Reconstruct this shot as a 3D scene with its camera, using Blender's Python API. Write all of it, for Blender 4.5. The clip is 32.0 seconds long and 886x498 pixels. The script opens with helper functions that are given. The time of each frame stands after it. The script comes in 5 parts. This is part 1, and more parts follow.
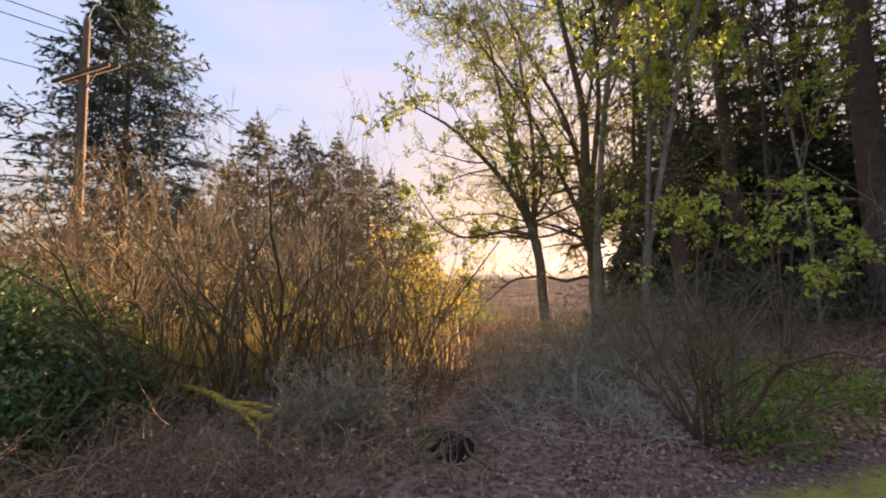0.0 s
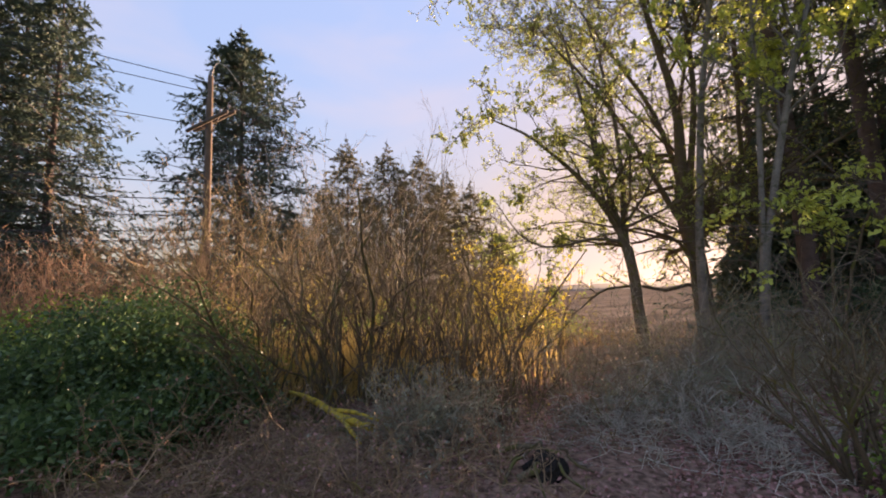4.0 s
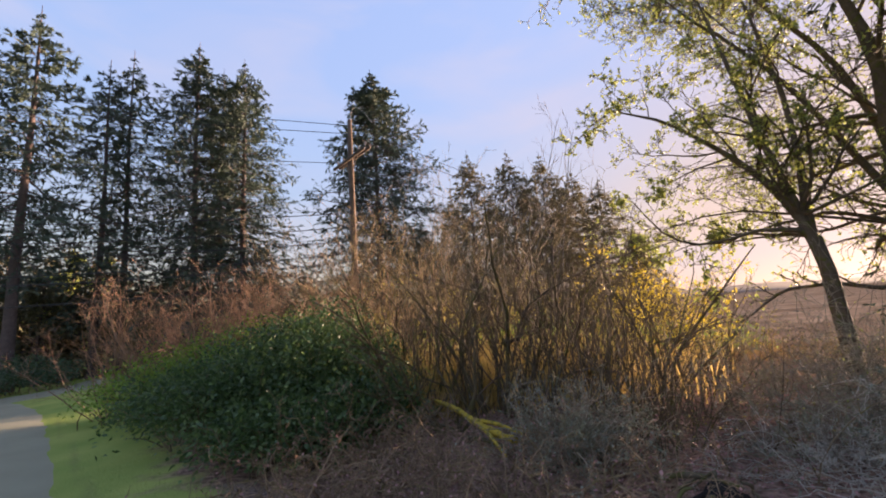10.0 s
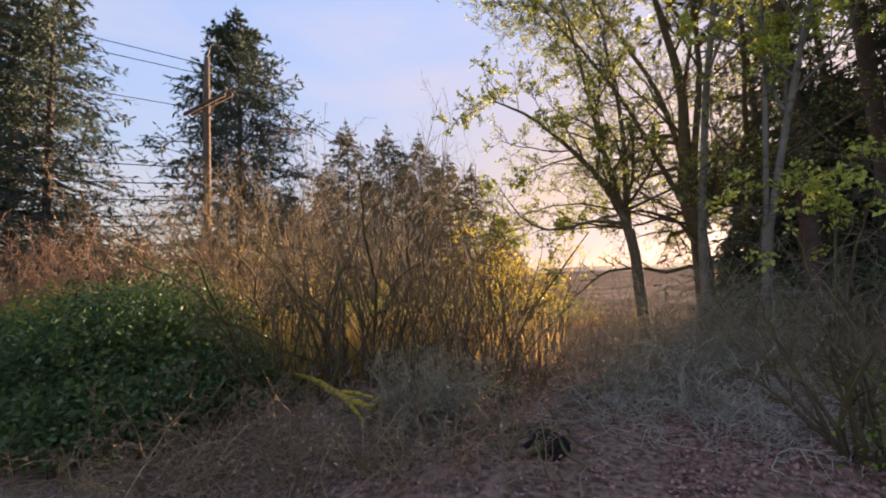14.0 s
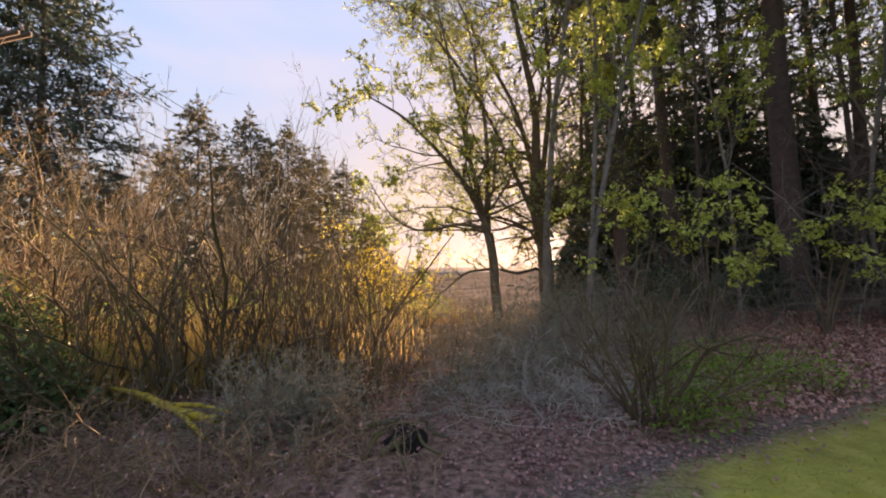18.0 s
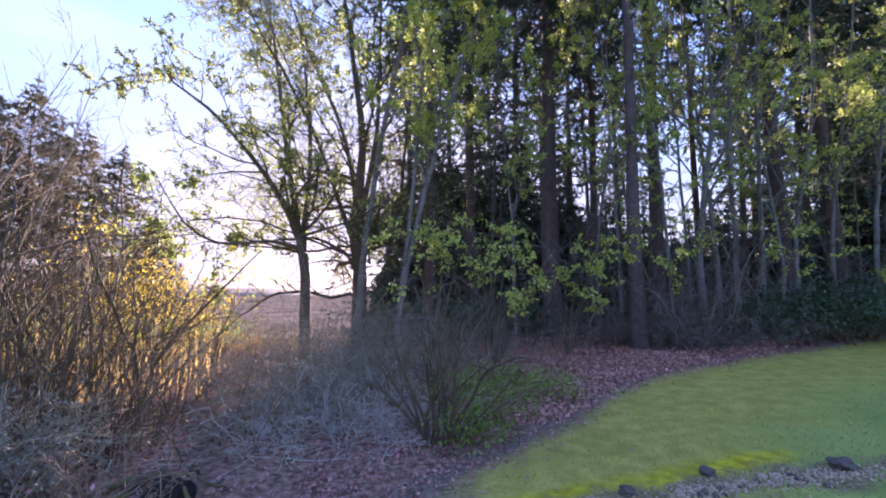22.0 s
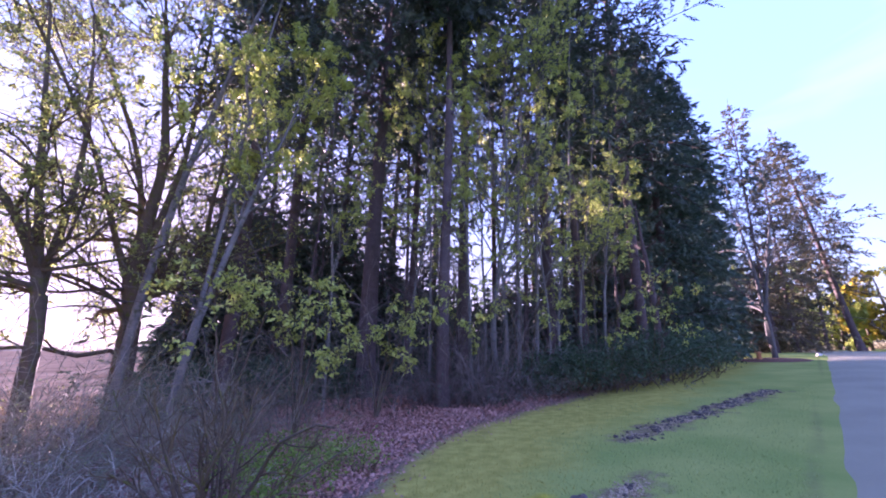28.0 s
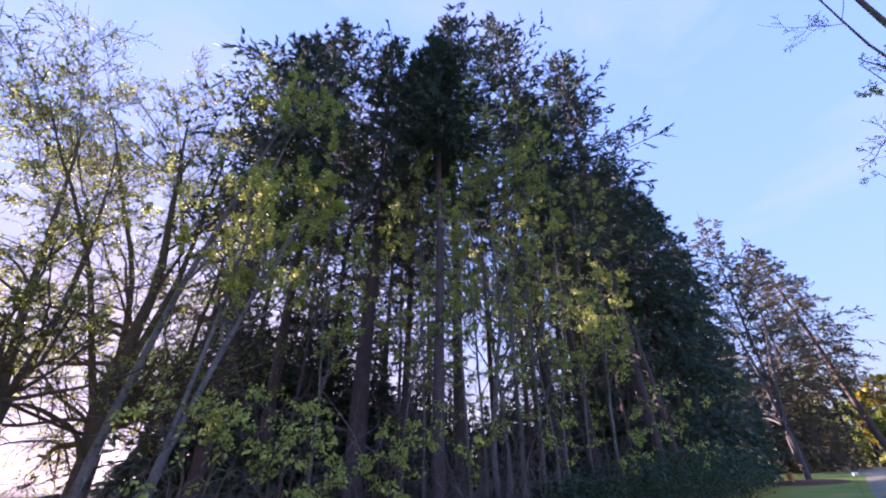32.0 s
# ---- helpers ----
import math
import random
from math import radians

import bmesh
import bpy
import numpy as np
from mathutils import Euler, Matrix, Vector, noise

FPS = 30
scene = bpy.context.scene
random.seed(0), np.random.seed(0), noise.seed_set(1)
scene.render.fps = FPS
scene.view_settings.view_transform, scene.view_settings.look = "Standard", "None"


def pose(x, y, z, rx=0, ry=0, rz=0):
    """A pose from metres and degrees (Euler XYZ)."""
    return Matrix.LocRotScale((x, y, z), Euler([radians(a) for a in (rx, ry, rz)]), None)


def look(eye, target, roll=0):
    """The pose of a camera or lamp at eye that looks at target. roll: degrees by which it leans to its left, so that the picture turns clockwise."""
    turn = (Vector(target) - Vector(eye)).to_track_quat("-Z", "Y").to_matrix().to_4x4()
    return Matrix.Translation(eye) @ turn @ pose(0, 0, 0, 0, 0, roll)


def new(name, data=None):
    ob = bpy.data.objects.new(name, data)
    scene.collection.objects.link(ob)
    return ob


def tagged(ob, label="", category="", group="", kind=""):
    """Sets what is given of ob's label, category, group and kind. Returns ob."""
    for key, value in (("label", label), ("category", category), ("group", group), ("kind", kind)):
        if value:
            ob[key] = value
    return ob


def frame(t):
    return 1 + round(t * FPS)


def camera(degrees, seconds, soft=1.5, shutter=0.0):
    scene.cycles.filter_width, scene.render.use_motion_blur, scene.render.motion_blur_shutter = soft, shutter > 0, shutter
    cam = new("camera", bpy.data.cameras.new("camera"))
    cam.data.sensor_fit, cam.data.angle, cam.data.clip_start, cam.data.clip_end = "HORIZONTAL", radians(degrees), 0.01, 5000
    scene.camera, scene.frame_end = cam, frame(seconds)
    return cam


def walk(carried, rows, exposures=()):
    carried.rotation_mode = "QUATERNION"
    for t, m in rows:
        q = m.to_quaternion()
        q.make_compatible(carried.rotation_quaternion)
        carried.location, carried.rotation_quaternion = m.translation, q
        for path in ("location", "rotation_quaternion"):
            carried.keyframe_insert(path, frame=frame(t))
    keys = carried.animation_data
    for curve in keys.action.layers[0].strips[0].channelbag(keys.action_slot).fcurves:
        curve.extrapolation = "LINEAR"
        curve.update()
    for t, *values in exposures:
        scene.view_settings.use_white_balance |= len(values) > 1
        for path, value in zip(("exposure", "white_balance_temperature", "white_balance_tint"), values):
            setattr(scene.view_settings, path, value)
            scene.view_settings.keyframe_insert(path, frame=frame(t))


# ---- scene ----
# ---- camera ----
# time, bearing (clockwise from +y), tilt and lean in degrees, and how far the phone swings about the standing point
EYE = (0.0, 0.0, 1.62)
TURNS = [
    (0.0, -22.92, 4.70, -1.81, -0.060, 0.014, -0.014), (0.5, -24.31, 5.00, -2.01, -0.060, 0.012, -0.012), (1.0, -25.78, 5.49, -2.27, -0.060, 0.009, -0.009),
    (1.5, -27.29, 5.95, -2.56, -0.059, 0.006, -0.007), (2.0, -28.68, 6.47, -2.68, -0.059, 0.004, -0.006), (2.5, -30.13, 6.75, -2.76, -0.061, 0.002, -0.005),
    (3.0, -31.54, 6.81, -2.81, -0.062, -0.004, -0.002), (3.5, -33.04, 6.82, -2.77, -0.062, -0.013, 0.003), (5.5, -39.86, 7.27, -3.13, -0.060, -0.025, 0.011),
    (6.0, -41.41, 7.63, -3.24, -0.056, -0.036, 0.017), (6.5, -42.96, 8.09, -3.43, -0.054, -0.046, 0.023), (7.0, -44.56, 8.52, -3.57, -0.053, -0.054, 0.027),
    (7.5, -46.24, 8.86, -3.78, -0.052, -0.061, 0.029), (8.0, -47.90, 9.10, -3.99, -0.053, -0.067, 0.030), (8.5, -49.48, 9.17, -4.20, -0.055, -0.071, 0.032),
    (9.0, -50.94, 9.23, -4.41, -0.057, -0.073, 0.033), (9.5, -52.17, 9.34, -4.52, -0.060, -0.074, 0.034), (10.0, -52.96, 9.42, -4.52, -0.061, -0.079, 0.034),
    (10.5, -53.19, 9.31, -4.42, -0.062, -0.085, 0.035), (11.0, -52.47, 8.87, -4.27, -0.061, -0.089, 0.035), (11.5, -50.57, 8.08, -4.11, -0.062, -0.086, 0.035),
    (12.0, -47.73, 7.19, -3.92, -0.064, -0.075, 0.032), (12.5, -44.14, 6.23, -3.70, -0.065, -0.060, 0.026), (13.0, -40.77, 5.43, -3.51, -0.067, -0.046, 0.018),
    (13.5, -37.49, 4.83, -3.27, -0.070, -0.035, 0.012), (14.0, -34.98, 4.43, -3.13, -0.072, -0.024, 0.006), (14.5, -32.58, 4.10, -3.00, -0.073, -0.014, 0.000),
    (16.5, -24.13, 3.23, -2.88, -0.072, -0.003, -0.008), (17.0, -21.76, 3.17, -2.80, -0.070, 0.006, -0.014), (17.5, -19.14, 3.20, -2.50, -0.066, 0.013, -0.018),
    (18.0, -16.31, 3.46, -2.14, -0.059, 0.019, -0.020), (18.5, -13.18, 3.79, -1.85, -0.053, 0.025, -0.022), (19.0, -9.99, 4.18, -1.61, -0.046, 0.029, -0.026),
    (19.5, -6.52, 4.54, -1.28, -0.042, 0.033, -0.029), (20.0, -3.14, 4.83, -0.93, -0.039, 0.035, -0.032), (20.5, 0.28, 5.30, -0.33, -0.034, 0.038, -0.034),
    (21.0, 3.21, 5.84, -0.06, -0.024, 0.040, -0.035), (21.5, 6.58, 6.48, 0.23, -0.011, 0.043, -0.032), (22.0, 9.71, 6.74, 0.55, 0.004, 0.046, -0.027),
    (22.5, 13.16, 6.88, 0.64, 0.019, 0.047, -0.022), (23.0, 16.55, 7.09, 0.87, 0.032, 0.047, -0.017), (23.5, 20.13, 7.07, 1.10, 0.042, 0.046, -0.011),
    (24.0, 23.24, 6.95, 1.40, 0.050, 0.044, -0.006), (24.5, 26.26, 7.11, 1.67, 0.057, 0.043, -0.002), (25.0, 28.80, 7.45, 1.88, 0.066, 0.040, -0.000),
    (25.5, 30.92, 8.14, 1.85, 0.078, 0.037, 0.001), (27.5, 34.95, 13.46, 1.30, 0.091, 0.034, 0.002), (28.0, 35.17, 15.21, 0.97, 0.102, 0.032, 0.004),
    (28.5, 35.32, 17.24, 0.60, 0.109, 0.030, 0.006), (29.0, 35.54, 19.42, 0.18, 0.115, 0.027, 0.008), (29.5, 35.72, 21.91, -0.03, 0.120, 0.024, 0.011),
    (30.0, 35.85, 24.09, -0.25, 0.123, 0.021, 0.015), (30.5, 35.96, 25.92, -0.36, 0.123, 0.020, 0.021), (31.0, 35.97, 27.76, -0.51, 0.122, 0.019, 0.027),
    (31.5, 35.96, 29.56, -0.61, 0.120, 0.018, 0.031), (32.0, 36.20, 31.36, -0.82, 0.119, 0.015, 0.034),
]
cam = camera(96.8, 32.0, soft=1.95)
walk(cam, [(t, pose(EYE[0] + dx, EYE[1] + dy, EYE[2] + dz, 90 + tilt, 0, -bearing) @ pose(0, 0, 0, 0, 0, lean)) for t, bearing, tilt, lean, dx, dy, dz in TURNS],
     exposures=[(0.0, 2.4, 7700, 42), (6.0, 2.15, 7000, 40), (12.0, 2.15, 6900, 40), (17.0, 2.35, 7600, 40), (19.8, 2.45, 7600, 40), (21.0, 2.7, 5600, 46), (22.0, 2.8, 5300, 49), (24.0, 3.25, 5150, 52), (29.0, 2.88, 5250, 73), (32.0, 2.45, 5350, 58)])

# ---- world, sun ----
SUN_BEARING, SUN_HEIGHT = 0.8, 3.8
world = bpy.data.worlds.new("sky")
scene.world = world
world.use_nodes = True
wn = world.node_tree.nodes
sky = wn.new("ShaderNodeTexSky")
sky.sky_type = "NISHITA"
sky.sun_disc = False
sky.sun_elevation, sky.sun_rotation = radians(SUN_HEIGHT), radians(SUN_BEARING)
sky.air_density, sky.dust_density, sky.ozone_density = 1.0, 0.6, 1.75
wn["Background"].inputs["Strength"].default_value = 0.15
# sky range squeezed to even out its light: the brighter it is, the more it is held back
grey, held, even = wn.new("ShaderNodeRGBToBW"), wn.new("ShaderNodeMath"), wn.new("ShaderNodeVectorMath")
held.operation, even.operation = "MULTIPLY_ADD", "SCALE"
turned, more = wn.new("ShaderNodeMath"), wn.new("ShaderNodeMath")
turned.operation, more.operation = "DIVIDE", "ADD"
turned.inputs[0].default_value, more.inputs[1].default_value = 1.0, 0.05
held.inputs[1].default_value, held.inputs[2].default_value = 1.0, 0.12
world.node_tree.links.new(sky.outputs[0], grey.inputs[0])
world.node_tree.links.new(grey.outputs[0], held.inputs[0])
glow, pale, white = wn.new("ShaderNodeMapRange"), wn.new("ShaderNodeMix"), wn.new("ShaderNodeVectorMath")
glow.inputs["From Min"].default_value, glow.inputs["From Max"].default_value, glow.inputs["To Max"].default_value = 1.0, 4.0, 0.8
pale.data_type, white.operation = "RGBA", "MULTIPLY"
white.inputs[1].default_value = (1.08, 0.99, 0.82)
world.node_tree.links.new(grey.outputs[0], glow.inputs["Value"])
world.node_tree.links.new(grey.outputs[0], white.inputs[0])
world.node_tree.links.new(glow.outputs[0], pale.inputs["Factor"])
world.node_tree.links.new(sky.outputs[0], pale.inputs["A"])
world.node_tree.links.new(white.outputs[0], pale.inputs["B"])
world.node_tree.links.new(pale.outputs["Result"], even.inputs[0])
world.node_tree.links.new(held.outputs[0], turned.inputs[1])
world.node_tree.links.new(turned.outputs[0], more.inputs[0])
world.node_tree.links.new(more.outputs[0], even.inputs["Scale"])
# streaks of thin cirrus, drawn out sideways
where, drawn, streak, cover, veil = wn.new("ShaderNodeTexCoord"), wn.new("ShaderNodeMapping"), wn.new("ShaderNodeTexNoise"), wn.new("ShaderNodeMapRange"), wn.new("ShaderNodeMix")
drawn.inputs["Scale"].default_value, drawn.inputs["Rotation"].default_value = (1.2, 2.2, 6.5), (0.12, 0.25, 0.4)
streak.inputs["Scale"].default_value, streak.inputs["Detail"].default_value, streak.inputs["Distortion"].default_value = 1.0, 5, 0.7
cover.inputs["From Min"].default_value, cover.inputs["From Max"].default_value, cover.inputs["To Max"].default_value = 0.46, 0.78, 0.55
veil.data_type = "RGBA"
veil.inputs["B"].default_value = (1.0, 1.11, 1.2, 1)
world.node_tree.links.new(where.outputs["Generated"], drawn.inputs["Vector"])
world.node_tree.links.new(drawn.outputs[0], streak.inputs["Vector"])
world.node_tree.links.new(streak.outputs[0], cover.inputs["Value"])
world.node_tree.links.new(cover.outputs[0], veil.inputs["Factor"])
world.node_tree.links.new(even.outputs[0], veil.inputs["A"])
world.node_tree.links.new(veil.outputs["Result"], wn["Background"].inputs["Color"])
sun_data = bpy.data.lights.new("sun", "SUN")
sun_data.energy, sun_data.angle, sun_data.color = 5.0, radians(0.5), (1.0, 0.8, 0.5)
sun = new("sun", sun_data)
_b, _h = radians(SUN_BEARING), radians(SUN_HEIGHT)
sun.matrix_world = look((0, 0, 40), (-50 * math.sin(_b) * math.cos(_h), -50 * math.cos(_b) * math.cos(_h), 40 - 50 * math.sin(_h)))


# ---- materials ----
def surface(name, dark, light, rough=0.85, scale=3.0, fine=40.0, bump=0.3, island=0.25, translucent=0.0, moss=None, moss_at=0.55, coords="Object"):
    """A rough natural surface: two colours mixed by coarse and fine noise and by piece, with relief; translucent for leaves; moss in patches."""
    m = bpy.data.materials.new(name)
    m.use_nodes = True
    t = m.node_tree
    n, ln = t.nodes, t.links
    bsdf = n["Principled BSDF"]
    co = n.new("ShaderNodeTexCoord")
    a, b = n.new("ShaderNodeTexNoise"), n.new("ShaderNodeTexNoise")
    a.inputs["Scale"].default_value, a.inputs["Detail"].default_value = scale, 3
    b.inputs["Scale"].default_value, b.inputs["Detail"].default_value = fine, 2
    for x in (a, b):
        ln.new(co.outputs[coords], x.inputs["Vector"])
    geo = n.new("ShaderNodeNewGeometry")
    s1, s2 = n.new("ShaderNodeMath"), n.new("ShaderNodeMath")
    s1.operation = s2.operation = "MULTIPLY_ADD"
    ln.new(a.outputs[0], s1.inputs[0])
    s1.inputs[1].default_value = 1.2
    ln.new(b.outputs[0], s1.inputs[2])
    ln.new(geo.outputs["Random Per Island"], s2.inputs[0])
    s2.inputs[1].default_value = island * 2
    ln.new(s1.outputs[0], s2.inputs[2])
    ramp = n.new("ShaderNodeMapRange")
    ramp.inputs["From Min"].default_value, ramp.inputs["From Max"].default_value = 0.7 + island * 0.3, 1.5 + island * 1.5
    ln.new(s2.outputs[0], ramp.inputs["Value"])
    mix = n.new("ShaderNodeMix")
    mix.data_type = "RGBA"
    mix.inputs["A"].default_value, mix.inputs["B"].default_value = (*dark, 1), (*light, 1)
    ln.new(ramp.outputs[0], mix.inputs["Factor"])
    colour = mix.outputs["Result"]
    if moss:
        c = n.new("ShaderNodeTexNoise")
        c.inputs["Scale"].default_value, c.inputs["Detail"].default_value = scale * 1.7, 4
        ln.new(co.outputs[coords], c.inputs["Vector"])
        edge = n.new("ShaderNodeMapRange")
        edge.inputs["From Min"].default_value, edge.inputs["From Max"].default_value = moss_at - 0.06, moss_at + 0.06
        ln.new(c.outputs[0], edge.inputs["Value"])
        mm = n.new("ShaderNodeMix")
        mm.data_type = "RGBA"
        mm.inputs["B"].default_value = (*moss, 1)
        ln.new(edge.outputs[0], mm.inputs["Factor"])
        ln.new(colour, mm.inputs["A"])
        colour = mm.outputs["Result"]
    ln.new(colour, bsdf.inputs["Base Color"])
    bsdf.inputs["Roughness"].default_value = rough
    bsdf.inputs["Specular IOR Level"].default_value = 0.3
    if bump:
        bm_ = n.new("ShaderNodeBump")
        bm_.inputs["Strength"].default_value, bm_.inputs["Distance"].default_value = bump, 0.02
        ln.new(b.outputs[0], bm_.inputs["Height"])
        ln.new(bm_.outputs[0], bsdf.inputs["Normal"])
    if translucent:
        tr, ms = n.new("ShaderNodeBsdfTranslucent"), n.new("ShaderNodeMixShader")
        ln.new(colour, tr.inputs["Color"])
        ms.inputs[0].default_value = translucent
        ln.new(bsdf.outputs[0], ms.inputs[1])
        ln.new(tr.outputs[0], ms.inputs[2])
        ln.new(ms.outputs[0], n["Material Output"].inputs["Surface"])
    return m


BARK_FIR = surface("bark_fir", (0.05, 0.038, 0.036), (0.145, 0.108, 0.1), scale=6, fine=25, bump=0.8)
BARK_MAPLE = surface("bark_maple", (0.05, 0.04, 0.027), (0.16, 0.125, 0.085), scale=5, fine=40, bump=0.6, moss=(0.09, 0.10, 0.02), moss_at=0.6)
BARK_ALDER = surface("bark_alder", (0.075, 0.07, 0.062), (0.25, 0.235, 0.21), scale=4, fine=30, bump=0.3, moss=(0.07, 0.08, 0.04), moss_at=0.62)
BARK_PALE = surface("bark_pale", (0.06, 0.055, 0.05), (0.18, 0.165, 0.15), scale=4, fine=30, bump=0.3)
TWIG_BROWN = surface("twig_brown", (0.06, 0.045, 0.028), (0.21, 0.155, 0.085), scale=2, fine=60, bump=0, island=0.5, moss=(0.12, 0.1, 0.02), moss_at=0.62)
TWIG_STEM = surface("twig_stem", (0.056, 0.043, 0.028), (0.19, 0.142, 0.08), scale=2, fine=60, bump=0, island=0.6, moss=(0.13, 0.11, 0.02), moss_at=0.62)
TWIG_DARK = surface("twig_dark", (0.09, 0.075, 0.065), (0.26, 0.215, 0.185), scale=2, fine=60, bump=0, island=0.6, moss=(0.05, 0.06, 0.03), moss_at=0.6)
# golden copy of the brown twigs: low sunlight put into the colour
TWIG_SUNLIT = surface("twig_sunlit", (0.1, 0.08, 0.04), (0.31, 0.235, 0.11), scale=2, fine=60, bump=0, island=0.5, moss=(0.16, 0.14, 0.03), moss_at=0.62)
TWIG_RED = surface("twig_red", (0.16, 0.095, 0.06), (0.38, 0.24, 0.155), scale=2, fine=60, bump=0, island=0.5)
TWIG_GREY = surface("twig_grey", (0.13, 0.11, 0.08), (0.36, 0.3, 0.22), scale=2, fine=60, bump=0, island=0.6, moss=(0.23, 0.24, 0.15), moss_at=0.55)
TWIG_PALE = surface("twig_pale", (0.24, 0.225, 0.18), (0.54, 0.51, 0.43), scale=2, fine=60, bump=0, island=0.5)
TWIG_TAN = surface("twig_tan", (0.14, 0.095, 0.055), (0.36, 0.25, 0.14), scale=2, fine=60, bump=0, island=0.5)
TWIG_BRACKEN = surface("twig_bracken", (0.12, 0.085, 0.052), (0.36, 0.25, 0.15), scale=2, fine=60, bump=0, island=0.7, moss=(0.17, 0.15, 0.05), moss_at=0.62)
MOSSY = surface("mossy_bark", (0.06, 0.05, 0.03), (0.16, 0.13, 0.08), scale=5, fine=40, bump=0.5, moss=(0.10, 0.10, 0.03), moss_at=0.55)
NEEDLES = surface("needles", (0.028, 0.049, 0.037), (0.105, 0.148, 0.1), rough=0.6, scale=0.6, fine=6, bump=0, island=0.6, translucent=0.15)
# lighter, warmer needles: distance haze and backlight put into the colour
NEEDLES_HAZY = surface("needles_hazy", (0.06, 0.064, 0.04), (0.2, 0.18, 0.095), rough=0.6, scale=0.6, fine=6, bump=0, island=0.6, translucent=0.3)
NEEDLES_CEDAR = surface("needles_cedar", (0.034, 0.072, 0.055), (0.12, 0.19, 0.13), rough=0.6, scale=0.6, fine=6, bump=0, island=0.6, translucent=0.15)
LEAF_LIME = surface("leaf_lime", (0.31, 0.38, 0.065), (0.57, 0.64, 0.15), rough=0.5, scale=1.5, fine=8, bump=0, island=0.5, translucent=0.4)
LEAF_OLIVE = surface("leaf_olive", (0.21, 0.26, 0.06), (0.43, 0.5, 0.13), rough=0.5, scale=1.5, fine=8, bump=0, island=0.5, translucent=0.5)
LEAF_YELLOW = surface("leaf_yellow", (0.42, 0.34, 0.02), (0.72, 0.6, 0.05), rough=0.5, scale=1.5, fine=8, bump=0, island=0.5, translucent=0.5)
# split from the salal leaf: the sunlit bush's brighter green put into the colour
LEAF_HEDGE_LIT = surface("leaf_hedge_lit", (0.024, 0.066, 0.028), (0.125, 0.21, 0.065), rough=0.38, scale=0.8, fine=8, bump=0, island=0.6, translucent=0.35)
LEAF_GOLD = surface("leaf_gold", (0.28, 0.25, 0.05), (0.52, 0.45, 0.12), rough=0.5, scale=1.5, fine=8, bump=0, island=0.5, translucent=0.5)
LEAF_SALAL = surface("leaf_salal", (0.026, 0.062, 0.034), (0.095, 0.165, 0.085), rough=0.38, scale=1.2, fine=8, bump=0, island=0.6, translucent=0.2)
LEAF_FRESH = surface("leaf_fresh", (0.1, 0.22, 0.03), (0.28, 0.42, 0.07), rough=0.45, scale=1.2, fine=8, bump=0, island=0.6, translucent=0.5)
LEAF_SAGE = surface("leaf_sage", (0.12, 0.145, 0.1), (0.29, 0.325, 0.245), rough=0.7, scale=1.2, fine=8, bump=0, island=0.6, translucent=0.2)
LEAF_DEAD = surface("leaf_dead", (0.2, 0.095, 0.085), (0.44, 0.235, 0.21), rough=0.7, scale=1.2, fine=8, bump=0, island=0.8)
LEAF_RUSSET = surface("leaf_russet", (0.27, 0.125, 0.092), (0.6, 0.345, 0.265), rough=0.7, scale=1.2, fine=8, bump=0, island=0.8)
GRASS_DRY = surface("mossy_grass_blades", (0.22, 0.21, 0.03), (0.44, 0.4, 0.08), rough=0.5, scale=0.7, fine=4, bump=0, island=0.5, translucent=0.3)
GRASS = surface("grass_blades", (0.19, 0.285, 0.075), (0.34, 0.42, 0.12), rough=0.5, scale=0.45, fine=4, bump=0, island=0.5, translucent=0.3, coords="Object")
GRASS_GOLD = surface("golden_grass_blades", (0.36, 0.26, 0.075), (0.62, 0.46, 0.16), rough=0.6, scale=0.7, fine=4, bump=0, island=0.6, translucent=0.6)
REED = surface("dry_reed", (0.32, 0.23, 0.08), (0.62, 0.47, 0.2), rough=0.7, scale=0.7, fine=4, bump=0, island=0.6, translucent=0.5)
STONE_DARK = surface("stone_dark", (0.04, 0.036, 0.032), (0.14, 0.12, 0.1), scale=8, fine=60, bump=0.5)
STONE_GREY = surface("stone_grey", (0.22, 0.165, 0.1), (0.48, 0.38, 0.255), scale=8, fine=60, bump=0.4, island=0.7)
PALE_STONE = surface("pale_stone", (0.6, 0.58, 0.54), (0.8, 0.79, 0.76), scale=8, fine=60, bump=0.3)
POLE_WOOD = surface("pole_wood", (0.065, 0.047, 0.036), (0.175, 0.12, 0.085), scale=4, fine=50, bump=0.4)
ARM_WOOD = surface("arm_wood", (0.05, 0.04, 0.035), (0.14, 0.11, 0.09), scale=4, fine=50, bump=0.4)
CABLE = surface("cable", (0.02, 0.02, 0.022), (0.05, 0.05, 0.05), rough=0.5, bump=0)
PORCELAIN = surface("porcelain", (0.1, 0.08, 0.07), (0.25, 0.22, 0.2), rough=0.25, bump=0)
# near black: the shade inside the stump's hollow, put in as colour
HOLLOW_SHADE = surface("hollow_shade", (0.005, 0.004, 0.004), (0.02, 0.016, 0.012), scale=5, fine=40, bump=0.8)
MULCH = surface("mulch", (0.06, 0.025, 0.015), (0.2, 0.09, 0.05), scale=5, fine=40, bump=0.8, island=0.6)
ASPHALT = surface("asphalt", (0.18, 0.175, 0.112), (0.31, 0.3, 0.197), scale=0.7, fine=160, bump=0.35)
HILL = surface("far_hill", (0.10, 0.07, 0.05), (0.2, 0.14, 0.1), scale=0.01, fine=0.05, bump=0)


# ---- making meshes ----
def norm(v):
    return v / np.maximum(np.linalg.norm(v, axis=-1, keepdims=True), 1e-9)


